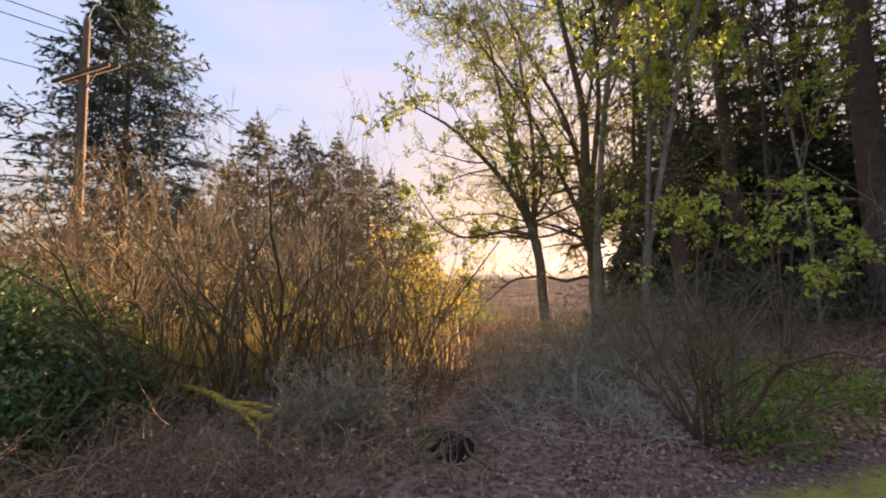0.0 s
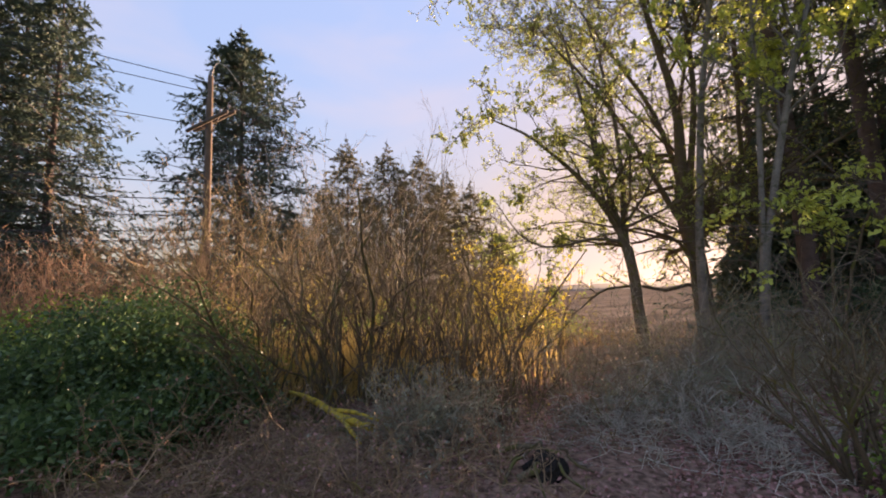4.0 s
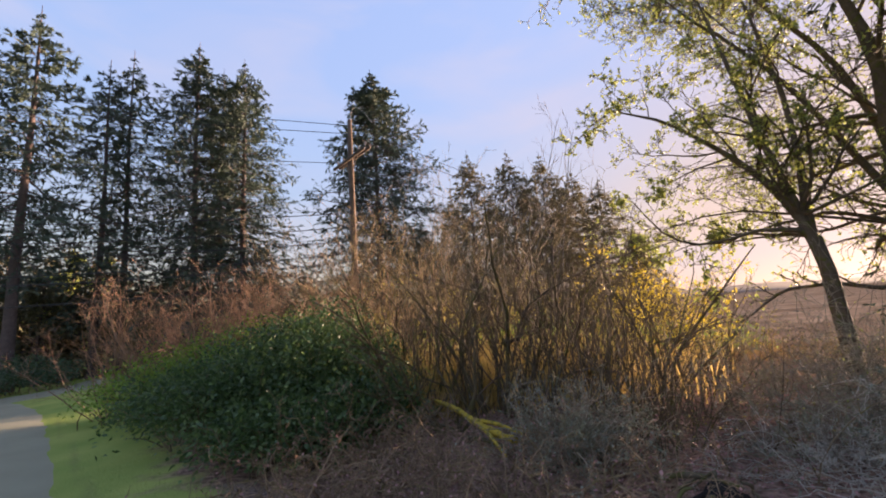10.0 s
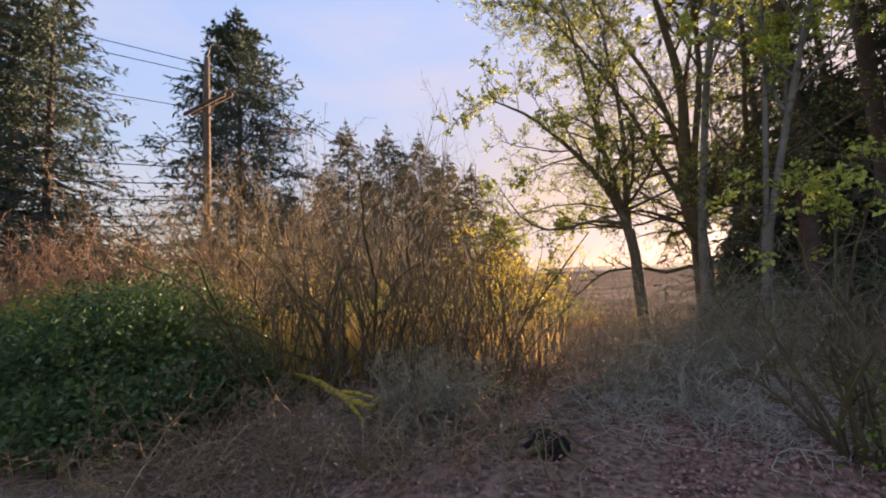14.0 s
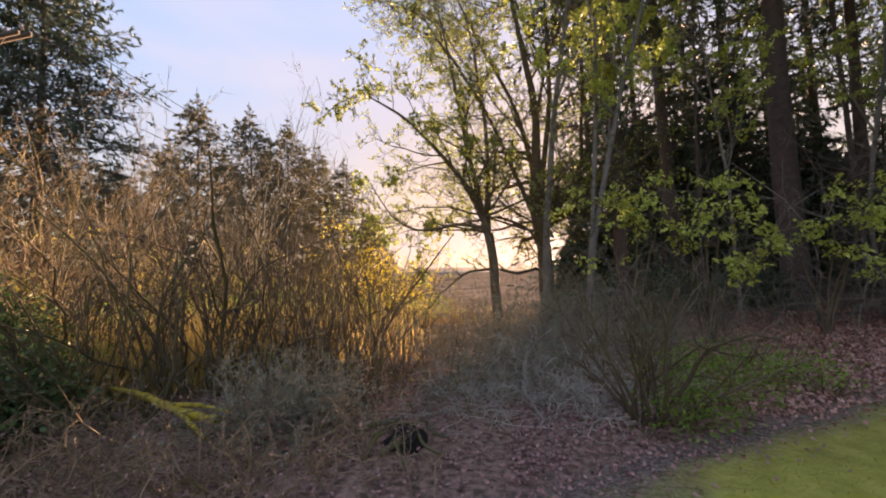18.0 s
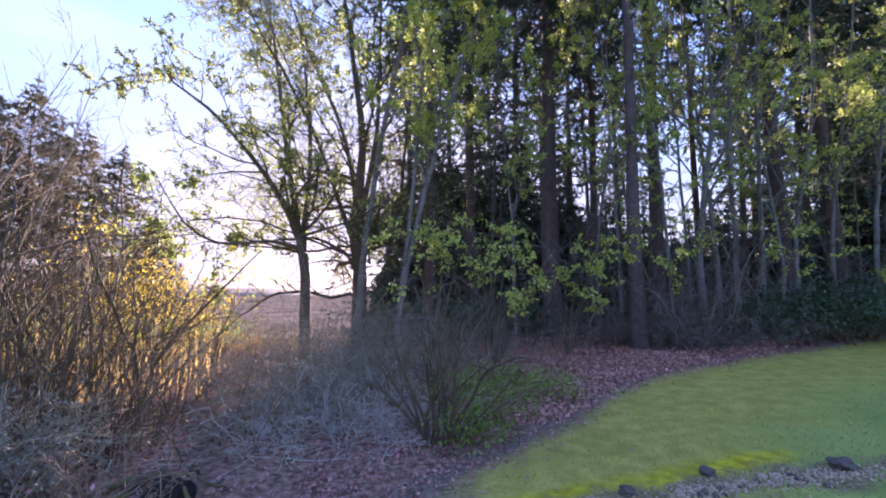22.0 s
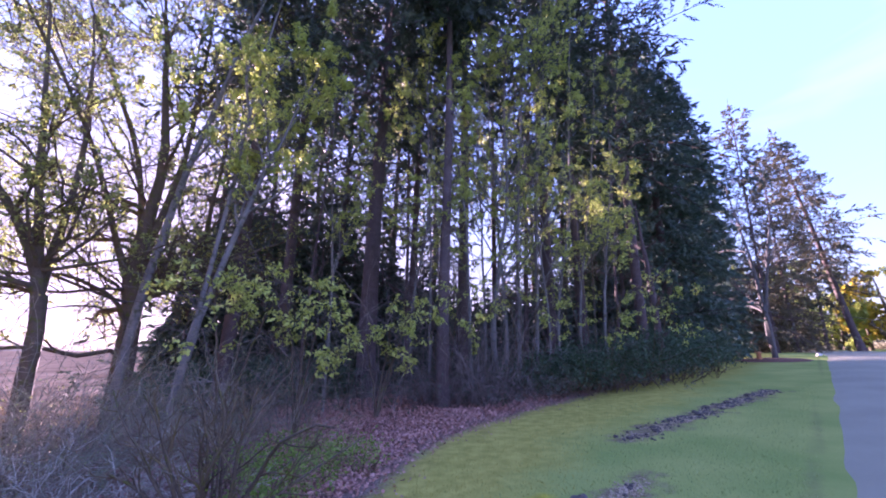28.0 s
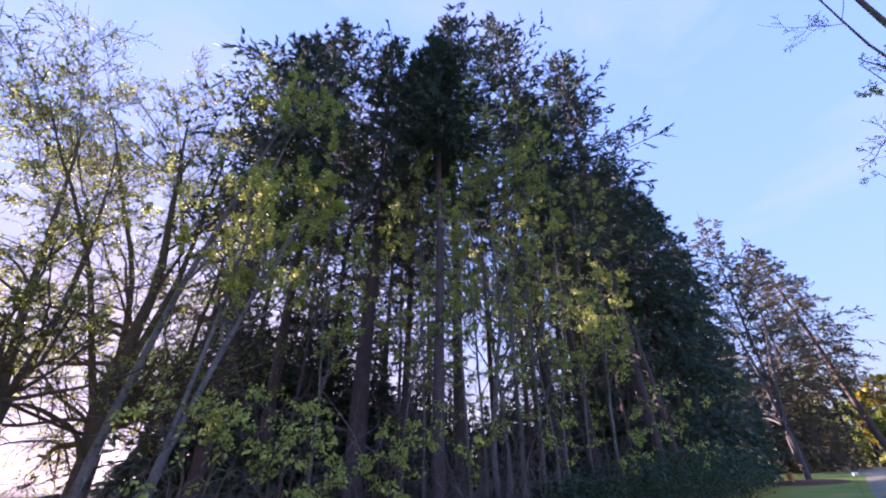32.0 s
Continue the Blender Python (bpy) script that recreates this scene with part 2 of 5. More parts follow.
def mesh_from(name, verts, quads, material, smooth=False, tris=None):
    verts = np.asarray(verts, np.float32).reshape(-1, 3)
    me = bpy.data.meshes.new(name)
    q = np.asarray(quads if quads is not None else np.zeros((0, 4)), np.int32).reshape(-1, 4)
    t = np.asarray(tris if tris is not None else np.zeros((0, 3)), np.int32).reshape(-1, 3)
    me.vertices.add(len(verts))
    me.vertices.foreach_set("co", verts.ravel())
    loops = np.concatenate([q.ravel(), t.ravel()]).astype(np.int32)
    me.loops.add(len(loops))
    me.loops.foreach_set("vertex_index", loops)
    starts = np.concatenate([np.arange(len(q)) * 4, len(q) * 4 + np.arange(len(t)) * 3]).astype(np.int32)
    me.polygons.add(len(starts))
    me.polygons.foreach_set("loop_start", starts)
    if smooth:
        me.polygons.foreach_set("use_smooth", np.ones(len(starts), bool))
    me.materials.append(material)
    me.update(calc_edges=True)
    return me


def join(pieces):
    """Several (verts, quads) as one."""
    vs, qs, k = [], [], 0
    for v, q in pieces:
        v = np.asarray(v).reshape(-1, 3)
        vs.append(v)
        qs.append(np.asarray(q).reshape(-1, 4) + k)
        k += len(v)
    return np.concatenate(vs), np.concatenate(qs)


def tubes(pts, rad, sides=3):
    """Tapered tubes along N lines of n points each."""
    N, n, _ = pts.shape
    tan = norm(np.gradient(pts, axis=1))
    mean = norm(pts[:, -1] - pts[:, 0])
    ref = np.where(np.abs(mean[:, 2:3]) > 0.8, [[1.0, 0, 0]], [[0, 0, 1.0]])[:, None, :]
    u = norm(np.cross(tan, np.broadcast_to(ref, tan.shape)))
    v = np.cross(tan, u)
    a = np.arange(sides) * 2 * np.pi / sides
    ring = u[:, :, None, :] * np.cos(a)[None, None, :, None] + v[:, :, None, :] * np.sin(a)[None, None, :, None]
    verts = pts[:, :, None, :] + ring * rad[:, :, None, None]
    i = np.arange(N)[:, None, None] * n * sides + np.arange(n - 1)[None, :, None] * sides
    j, k = np.arange(sides)[None, None, :], (np.arange(sides)[None, None, :] + 1) % sides
    quads = np.stack([i + j, i + k, i + sides + k, i + sides + j], -1)
    return verts.reshape(-1, 3), quads.reshape(-1, 4)


def grow(rng, start, way, length, r0, r1, n=5, wander=0.15, up=0.05):
    """Lines that wander on from start along way; up lifts them (droops them, below nought) as they go."""
    N = len(start)
    d, p, out = norm(way), start.copy(), [start.copy()]
    for _ in range(n):
        d = d + wander * rng.normal(size=(N, 3))
        d[:, 2] += up
        d = norm(d)
        p = p + d * (length / n)[:, None]
        out.append(p.copy())
    f = np.linspace(0, 1, n + 1)[None, :]
    return np.stack(out, 1), np.asarray(r0)[:, None] * (1 - f) + np.asarray(r1)[:, None] * f


def sprout(rng, pts, rad, k, t0=0.2, t1=1.0, angle=45, ratio=0.4, thin=0.6, flat=1.0, taper=0.6):
    """Where k branches leave each line: their starts, ways, lengths and radii."""
    N, n, _ = pts.shape
    total = np.linalg.norm(np.diff(pts, axis=1), axis=2).sum(1)
    t = rng.uniform(t0, t1, (N, k))
    f = np.clip(t * (n - 1), 0, n - 1.001)
    i = f.astype(int)
    w = (f - i)[..., None]
    rows = np.arange(N)[:, None]
    a, b = pts[rows, i], pts[rows, i + 1]
    tan = norm(b - a)
    perp = rng.normal(size=(N, k, 3))
    perp[..., 2] *= flat
    perp = norm(perp - (perp * tan).sum(-1, keepdims=True) * tan)
    th = np.radians(angle) * rng.uniform(0.6, 1.3, (N, k))[..., None]
    way = np.cos(th) * tan + np.sin(th) * perp
    length = total[:, None] * ratio * (1 - taper * t) * rng.uniform(0.6, 1.3, (N, k))
    r = (rad[rows, i] * (1 - w[..., 0]) + rad[rows, i + 1] * w[..., 0]) * thin
    return (a + (b - a) * w).reshape(-1, 3), way.reshape(-1, 3), length.ravel(), r.ravel()


def leaves(rng, at, way, length, width, spread=0.6, droop=0.0):
    """One folded four-cornered leaf at each place, roughly along way."""
    N = len(at)
    d = norm(way) + spread * rng.normal(size=(N, 3))
    d[:, 2] -= droop
    d = norm(d)
    s = norm(np.cross(d, rng.normal(size=(N, 3)) + [0, 0, 1.2]))
    up = np.cross(s, d)
    L = (length * rng.uniform(0.6, 1.3, N))[:, None]
    Wd = (width * rng.uniform(0.6, 1.3, N))[:, None]
    mid = at + d * L * 0.45
    v = np.stack([at, mid + s * Wd / 2 + up * Wd * 0.15, at + d * L - up * L * 0.12, mid - s * Wd / 2 + up * Wd * 0.15], 1)
    return v.reshape(-1, 3), np.arange(N * 4).reshape(-1, 4)


def needles(rng, at, way, length, width, spread=0.4, droop=0.2):
    """One thin three-cornered spray of needles at each place."""
    N = len(at)
    d = norm(way) + spread * rng.normal(size=(N, 3))
    d[:, 2] -= droop
    d = norm(d)
    s = norm(np.cross(d, rng.normal(size=(N, 3)) + [0, 0, 0.8]))
    L = (length * rng.uniform(0.6, 1.35, N))[:, None]
    w = (width * rng.uniform(0.6, 1.4, N))[:, None]
    return np.stack([at - s * w / 2, at + s * w / 2 + d * L * 0.25, at + d * L], 1).reshape(-1, 3), np.arange(N * 3).reshape(-1, 3)


def along(rng, pts, k, t0=0.0, t1=1.0):
    """k places on each line and the line's way there."""
    N, n, _ = pts.shape
    f = np.clip(rng.uniform(t0, t1, (N, k)) * (n - 1), 0, n - 1.001)
    i = f.astype(int)
    rows = np.arange(N)[:, None]
    a, b = pts[rows, i], pts[rows, i + 1]
    return (a + (b - a) * (f - i)[..., None]).reshape(-1, 3), norm(b - a).reshape(-1, 3)


def curve_through(points, radii, n=14):
    """One smooth line of n points through a few given ones."""
    p = np.asarray(points, float)
    t = np.linspace(0, len(p) - 1, n)
    i = np.clip(t.astype(int), 0, len(p) - 2)
    f = (t - i)[:, None]
    q = np.vstack([2 * p[0] - p[1], p, 2 * p[-1] - p[-2]])
    a, b, c, d = q[i], q[i + 1], q[i + 2], q[i + 3]
    out = 0.5 * (2 * b + (c - a) * f + (2 * a - 5 * b + 4 * c - d) * f ** 2 + (3 * b - a - 3 * c + d) * f ** 3)
    return out[None], np.interp(t, np.arange(len(p)), radii)[None]


def thing(name, place, label, category, group="", kind="", turn=0.0, size=1.0):
    ob = new(name)
    ob.empty_display_size = 0.2
    ob.matrix_basis = pose(*place, 0, 0, turn) @ Matrix.Scale(size, 4)
    return tagged(ob, label, category, group, kind)


def part(name, me, parent, label="", kind=""):
    ob = new(name, me)
    ob.parent = parent
    return tagged(ob, label, kind=kind or ("stuff" if name in MANY else ""))


MANY = {"twig_mass", "foliage", "bough_mass", "cane_mass", "blade_mass", "pebble_mass", "stalk_mass", "shoot_mass"}


# ---- the lie of the land ----
def step(a, b, x):
    t = np.clip((x - a) / (b - a), 0, 1)
    return t * t * (3 - 2 * t)


def ground_z(x, y):
    x, y = np.asarray(x, float), np.asarray(y, float)
    xs = np.clip(x, -60, 75)
    xs = np.where(xs > 30, 30 + 0.5 * (xs - 30), xs)
    z = 0.0425 * xs + 0.0225 * (np.sqrt(xs * xs + 4) - 2)
    z = z - 2.4 * step(11, 24, y + 0.3 * np.minimum(x, 0)) * (1 - step(-1, 9, x - 0.12 * y))
    return z


def spot(bearing, distance, sink=0.0):
    """The place on the ground in that bearing (degrees clockwise from +y) and distance from the standing point."""
    b = math.radians(bearing)
    x, y = distance * math.sin(b), distance * math.cos(b)
    return x, y, float(ground_z(x, y)) - sink


def rise(bearing, distance, elevation):
    """How far above the ground there a line of sight of that elevation passes."""
    return EYE[2] + distance * math.tan(math.radians(elevation)) - spot(bearing, distance)[2]


# ---- ground, road, field, far hills ----
ROAD_EDGE = [(-60, -40), (-44, -19), (-33, -9.5), (-26, -5.0), (-20, -2.9), (-14.2, -1.75), (-6.6, -0.55), (0, 0.45), (7.3, 1.8), (24.5, 5.2), (36, 7.6), (48, 11.5), (62, 19)]
LAWN_EDGE = [(-40, 2.0), (-19, 0.4), (-10.5, 0.35), (-7.2, 0.25), (-5.2, 0.55), (-2.5, 1.15), (-0.6, 2.2), (0.72, 3.1), (1.5, 3.62), (2.2, 4.08), (3.5, 5.15), (5.3, 5.95), (8.0, 6.55), (12.6, 7.2), (19.0, 8.2), (27, 9.9), (34, 10.8), (50, 17)]
BARE_EDGE = [(-6, 0.9), (-2.5, 1.55), (-0.4, 3.0), (0.66, 3.9), (1.23, 4.25), (1.85, 4.6), (2.6, 5.0), (3.9, 5.6), (5.7, 6.2), (8.4, 6.85), (13.0, 7.6), (20, 8.7)]
MOSS_LINE = [(1.0, 3.0), (1.68, 3.08), (2.2, 3.1), (2.6, 3.12), (3.3, 3.2), (3.7, 3.24)]
GRAVEL = [((1.6, 2.88), (5.0, 2.74), 0.16), ((6.6, 3.95), (14.0, 4.1), 0.27)]


def line_y(line, x):
    p = np.array(line)
    return np.interp(x, p[:, 0], p[:, 1])


def off_line(line, x, y):
    """Distance from a broken line of points."""
    best = np.full(np.shape(x), 1e9)
    for (ax, ay), (bx, by) in zip(line[:-1], line[1:]):
        t = np.clip(((x - ax) * (bx - ax) + (y - ay) * (by - ay)) / ((bx - ax) ** 2 + (by - ay) ** 2), 0, 1)
        best = np.minimum(best, np.hypot(x - ax - t * (bx - ax), y - ay - t * (by - ay)))
    return best


def relief(x, y):
    """Small unevenness away from the road."""
    k = step(0.3, 2.5, y - line_y(ROAD_EDGE, x)) * (0.03 + 0.97 * step(-0.3, 1.2, y - line_y(LAWN_EDGE, x)))
    return k * (0.035 * np.sin(1.7 * x + 0.6 * y) * np.sin(1.3 * y - 0.4 * x) + 0.02 * np.sin(4.1 * x + 1.0) * np.sin(3.7 * y))


def top_z(x, y):
    return ground_z(x, y) + relief(x, y)


def ground_mesh():
    rings = np.concatenate([[0.0], np.geomspace(0.4, 60, 120), np.geomspace(63, 4500, 30)])
    az = np.linspace(0, 2 * np.pi, 301)[:-1]
    r, a = np.meshgrid(rings, az, indexing="ij")
    x, y = r * np.sin(a), r * np.cos(a)
    z = top_z(x, y)
    n, m = len(rings), len(az)
    i, j = np.meshgrid(np.arange(n - 1), np.arange(m), indexing="ij")
    k = (j + 1) % m
    quads = np.stack([i * m + j, i * m + k, (i + 1) * m + k, (i + 1) * m + j], -1)
    me = mesh_from("ground", np.stack([x, y, z], -1), quads, GROUND, smooth=True)
    x, y = x.ravel(), y.ravel()
    masks = {
        "lawn": line_y(LAWN_EDGE, x) - y,
        "bare": line_y(BARE_EDGE, x) - y + np.where((x > -6) & (x < 20), 0, -5),
        "moss": 0.1 - off_line(MOSS_LINE, x, y),
        "gravel": np.max([w - off_line([a, b], x, y) for a, b, w in GRAVEL], 0),
        "dry": np.minimum(np.minimum(1.9 - (line_y(LAWN_EDGE, x) - y), x - 0.6), 3 * (line_y(LAWN_EDGE, x) - y) + 0.9),
        "field": np.minimum(y + 0.3 * np.minimum(x, 0) - 9, 4 - x + 0.2 * y),
        "verge": 0.06 - np.abs(y - line_y(ROAD_EDGE, x)),
    }
    for key, value in masks.items():
        at = me.attributes.new(key, "FLOAT", "POINT")
        at.data.foreach_set("value", np.clip(value, -50, 50).astype(np.float32))
    return me


def ground_material():
    m = bpy.data.materials.new("ground")
    m.use_nodes = True
    t = m.node_tree
    n, ln = t.nodes, t.links
    bsdf = n["Principled BSDF"]
    co = n.new("ShaderNodeTexCoord")

    def noise_of(scale, detail=4):
        x = n.new("ShaderNodeTexNoise")
        x.inputs["Scale"].default_value, x.inputs["Detail"].default_value = scale, detail
        ln.new(co.outputs["Object"], x.inputs["Vector"])
        return x.outputs[0]

    def blend(low, high, scale, detail=4, lo=0.35, hi=0.65):
        r, mx = n.new("ShaderNodeMapRange"), n.new("ShaderNodeMix")
        r.inputs["From Min"].default_value, r.inputs["From Max"].default_value = lo, hi
        ln.new(noise_of(scale, detail), r.inputs["Value"])
        mx.data_type = "RGBA"
        mx.inputs["A"].default_value, mx.inputs["B"].default_value = (*low, 1), (*high, 1)
        ln.new(r.outputs[0], mx.inputs["Factor"])
        return mx.outputs["Result"]

    def over(base, colour, key, soft, ragged, scale, most=1.0):
        """colour over base where the mask key is above nought, with a ragged edge."""
        at, add, r, mx = n.new("ShaderNodeAttribute"), n.new("ShaderNodeMath"), n.new("ShaderNodeMapRange"), n.new("ShaderNodeMix")
        at.attribute_name = key
        add.operation = "MULTIPLY_ADD"
        ln.new(noise_of(scale, 5), add.inputs[0])
        add.inputs[1].default_value = ragged
        ln.new(at.outputs["Fac"], add.inputs[2])
        r.inputs["From Min"].default_value, r.inputs["From Max"].default_value = ragged / 2 - soft, ragged / 2 + soft
        r.inputs["To Max"].default_value = most
        ln.new(add.outputs[0], r.inputs["Value"])
        mx.data_type = "RGBA"
        ln.new(r.outputs[0], mx.inputs["Factor"])
        ln.new(base, mx.inputs["A"])
        ln.new(colour, mx.inputs["B"])
        return mx.outputs["Result"]

    c = blend((0.11, 0.072, 0.054), (0.33, 0.21, 0.16), 14, 6)
    c = over(c, blend((0.2, 0.13, 0.08), (0.36, 0.25, 0.16), 0.12, 6), "field", 0.6, 3, 0.4)
    c = over(c, blend((0.09, 0.066, 0.052), (0.25, 0.19, 0.15), 30, 6), "bare", 0.15, 0.8, 2.0)
    c = over(c, blend((0.2, 0.28, 0.072), (0.33, 0.37, 0.105), 0.7, 6, 0.3, 0.7), "lawn", 0.28, 1.9, 2.2)
    c = over(c, blend((0.27, 0.26, 0.052), (0.41, 0.375, 0.085), 5, 6), "dry", 0.5, 1.8, 1.2, 0.85)
    c = over(c, blend((0.26, 0.25, 0.02), (0.5, 0.46, 0.03), 9, 6), "moss", 0.08, 0.35, 3.5)
    c = over(c, blend((0.1, 0.075, 0.05), (0.27, 0.205, 0.135), 40, 6), "gravel", 0.1, 1.3, 2.6, 0.85)
    c = over(c, blend((0.08, 0.075, 0.05), (0.2, 0.18, 0.09), 20, 6), "verge", 0.05, 0.2, 3.0, 0.3)
    ln.new(c, bsdf.inputs["Base Color"])
    bsdf.inputs["Roughness"].default_value = 0.95
    bsdf.inputs["Specular IOR Level"].default_value = 0.0
    b = n.new("ShaderNodeBump")
    b.inputs["Strength"].default_value, b.inputs["Distance"].default_value = 0.7, 0.04
    ln.new(noise_of(28, 6), b.inputs["Height"])
    ln.new(b.outputs[0], bsdf.inputs["Normal"])
    return m


GROUND = ground_material()
ground = tagged(new("ground", ground_mesh()), "uneven woodland edge ground with mown lawn, leaf litter and distant dry field", "ground", kind="structure")


def ribbon(line, width, lift, n=160):
    """A sheet beside a line, to its right hand as it runs towards +x."""
    p, _ = curve_through(line, [0] * len(line), n)
    p = p[0]
    d = norm(np.gradient(p, axis=0))
    side = np.stack([d[:, 1], -d[:, 0]], -1)
    cols = np.linspace(0, 1, 9)
    wob = 0.05 * np.sin(p[:, 0] * 2.3) + 0.035 * np.sin(p[:, 0] * 5.9 + 1)
    xy = p[:, None, :2] + side[:, None, :] * (cols[None, :, None] * width + wob[:, None, None] * (cols[None, :, None] == 0))
    z = ground_z(xy[..., 0], xy[..., 1]) + lift + 0.05 * np.sin(cols * np.pi)[None, :]
    z[:, 0] -= lift + 0.03
    z[:, -1] -= lift + 0.03
    i, j = np.meshgrid(np.arange(n - 1), np.arange(8), indexing="ij")
    quads = np.stack([i * 9 + j, i * 9 + j + 1, i * 9 + 10 + j, i * 9 + 9 + j], -1)[..., ::-1]
    return np.concatenate([xy, z[..., None]], -1), quads


v, q = ribbon([(x, y, 0) for x, y in ROAD_EDGE], 5.6, 0.025)
road = tagged(new("road", mesh_from("road", v, q, ASPHALT, smooth=True)), "narrow grey asphalt lane running along the lawn", "road", kind="structure")
v, q = ribbon([(-43, 1.2, 0), (-37, 0.4, 0), (-31, -0.6, 0), (-27, -1.6, 0), (-24, -4.5, 0)], 3.2, 0.03, 40)
driveway = tagged(new("driveway", mesh_from("driveway", v, q, ASPHALT, smooth=True)), "grey driveway joining the lane beyond the bend", "driveway", kind="structure")


def far_hills():
    az = np.radians(np.linspace(-180, 180, 241))
    r = 1900.0
    crest = EYE[2] + r * np.tan(np.radians(0.75 + 0.22 * np.sin(az * 9) + 0.12 * np.sin(az * 23 + 1)))
    x, y = np.sin(az), np.cos(az)
    rows = [np.stack([x * r * k, y * r * k, z], -1) for k, z in ((0.8, 0 * az - 6), (1.0, crest), (1.25, 0 * az - 6))]
    v = np.stack(rows, 0)
    n = len(az)
    i, j = np.meshgrid(np.arange(2), np.arange(n - 1), indexing="ij")
    return v, np.stack([i * n + j, i * n + j + 1, (i + 1) * n + j + 1, (i + 1) * n + j], -1)


v, q = far_hills()
tagged(new("backdrop", mesh_from("backdrop", v, q, HILL, smooth=True)), "low hazy wooded hills on the horizon", "hills", kind="structure")


# ---- conifers ----
def conifer_meshes(seed, H, R, r0, base=0.1, whorls=30, per=7, side=9, sprays=9, spray=0.28, droop=-0.04, slope=0.45, ragged=0.35, lean=(0, 0), bark=None, green=None, stubs=0, lopsided=0.0):
    """Trunk, branches and foliage of one conifer, in its own coordinates."""
    rng = np.random.default_rng(seed)
    bark, green = bark or BARK_FIR, green or NEEDLES
    hs = np.linspace(0, 1, 16)
    axis = np.stack([lean[0] * hs * H + 0.06 * np.sin(hs * 9 + seed), lean[1] * hs * H + 0.06 * np.cos(hs * 7 + seed), hs * H], -1)
    rad = r0 * (1 - hs) ** 0.85 + 0.012
    rad[0] *= 1.25
    v, q = tubes(axis[None], rad[None], 12)
    v = v + 0.02 * r0 * rng.normal(size=v.shape)
    trunk = mesh_from("trunk", v, q, bark, smooth=True)
    N = whorls * per
    tier = np.repeat((np.arange(whorls) + 0.3) / whorls, per)
    u = np.clip(tier + rng.normal(0, 0.22 / whorls, N), 0, 1)
    h = base + (0.985 - base) * u
    ang = np.arange(N) * 2.4 + rng.normal(0, 0.3, N)
    below = (1 - h) * H
    length = (0.1 + 1.3 * R * (1 - np.exp(-below * slope / (1.3 * R)))) * rng.uniform(1 - ragged, 1 + ragged * 0.5, N)
    length *= 0.55 + 0.45 * np.minimum(1, u / 0.12 + 0.3)
    length *= np.clip(0.35 + below / 5, 0, 1)
    length *= 1 + lopsided * np.cos(ang - seed)
    start = np.stack([np.interp(h, hs, axis[:, k]) for k in range(3)], -1)
    lift = -0.3 + 0.62 * u + rng.normal(0, 0.13, N)
    way = np.stack([np.cos(ang), np.sin(ang), lift], -1)
    br = np.clip(0.010 * length, 0.008, 0.07)
    P, Rr = grow(rng, start, way, length, br, br * 0.2, 5, 0.07, droop)
    pieces = [tubes(P[:, [0, 2, 5]], Rr[:, [0, 2, 5]], 3)]
    if stubs:
        hz = rng.uniform(0.06, base + 0.1, stubs)
        a2 = rng.uniform(0, 6.3, stubs)
        s0 = np.stack([np.interp(hz, hs, axis[:, k]) for k in range(3)], -1)
        sl = rng.uniform(0.4, 1.6, stubs)
        P2, R2 = grow(rng, s0, np.stack([np.cos(a2), np.sin(a2), rng.normal(-0.2, 0.2, stubs)], -1), sl, 0 * sl + 0.018, 0 * sl + 0.004, 3, 0.2, -0.05)
        pieces.append(tubes(P2, R2, 3))
    st, wy, ln_, r_ = sprout(rng, P, Rr, side, 0.15, 1.0, 55, 0.36, 0.5, 0.35, 0.55)
    S, _ = grow(rng, st, wy, ln_, np.maximum(r_, 0.004), 0 * r_ + 0.002, 2, 0.12, droop * 1.6)
    branches = mesh_from("bough_mass", *join(pieces), bark)
    sprays, spray = round(sprays * 1.35), spray * 0.86
    a1, w1 = along(rng, S, sprays, 0.05, 1.0)
    a2, w2 = along(rng, P, sprays, 0.35, 1.0)
    a, w = np.concatenate([a1, a2]), np.concatenate([w1, w2])
    small = np.clip(length / 1.1, 0.3, 1.0)
    reach = spray * np.concatenate([np.repeat(small, side * sprays), np.repeat(small, sprays)])
    fv, ft = needles(rng, a, w, reach, reach * 0.33, 0.36, 0.24)
    return [("trunk", trunk, ""), ("bough_mass", branches, ""), ("foliage", mesh_from("foliage", fv, None, green, tris=ft), "")]


def plant(name, meshes, place, label, category, group="", turn=0.0, size=1.0, kind=""):
    ob = thing(name, place, label, category, group, kind, turn, size)
    for pn, me, lb in meshes:
        part(pn, me, ob, lb)
    return ob


def fir(name, bearing, d, top, seed, R, r0, label, group, category="conifer", **kw):
    """A conifer whose tip is seen at the elevation top."""
    x, y, z = spot(bearing, d, 0.15)
    return plant(name, conifer_meshes(seed, rise(bearing, d, top) + 0.15, R, r0, **kw), (x, y, z), label, category, group)


G_LEFT, G_MID, G_WOOD = "tall firs beyond the bend", "young spruces behind the thicket", "firs of the dark wood"
fir("fir_tree", -101.0, 33, 33.2, 1, 5.4, 0.32, "tall dark fir with a bare lower trunk and ragged crown", G_LEFT, base=0.32, whorls=21, side=9, sprays=9, ragged=0.55, slope=0.52, spray=0.34)
fir("fir_tree", -104.5, 36, 31.0, 2, 5.2, 0.3, "tall dark fir with gaps in its crown", G_LEFT, base=0.3, whorls=21, side=8, sprays=8, ragged=0.55, slope=0.52, spray=0.34)
fir("fir_tree", -94.8, 37, 30.3, 3, 4.8, 0.24, "slender dark fir with an open crown", G_LEFT, base=0.2, whorls=25, side=8, sprays=8, ragged=0.6, slope=0.52, spray=0.34)
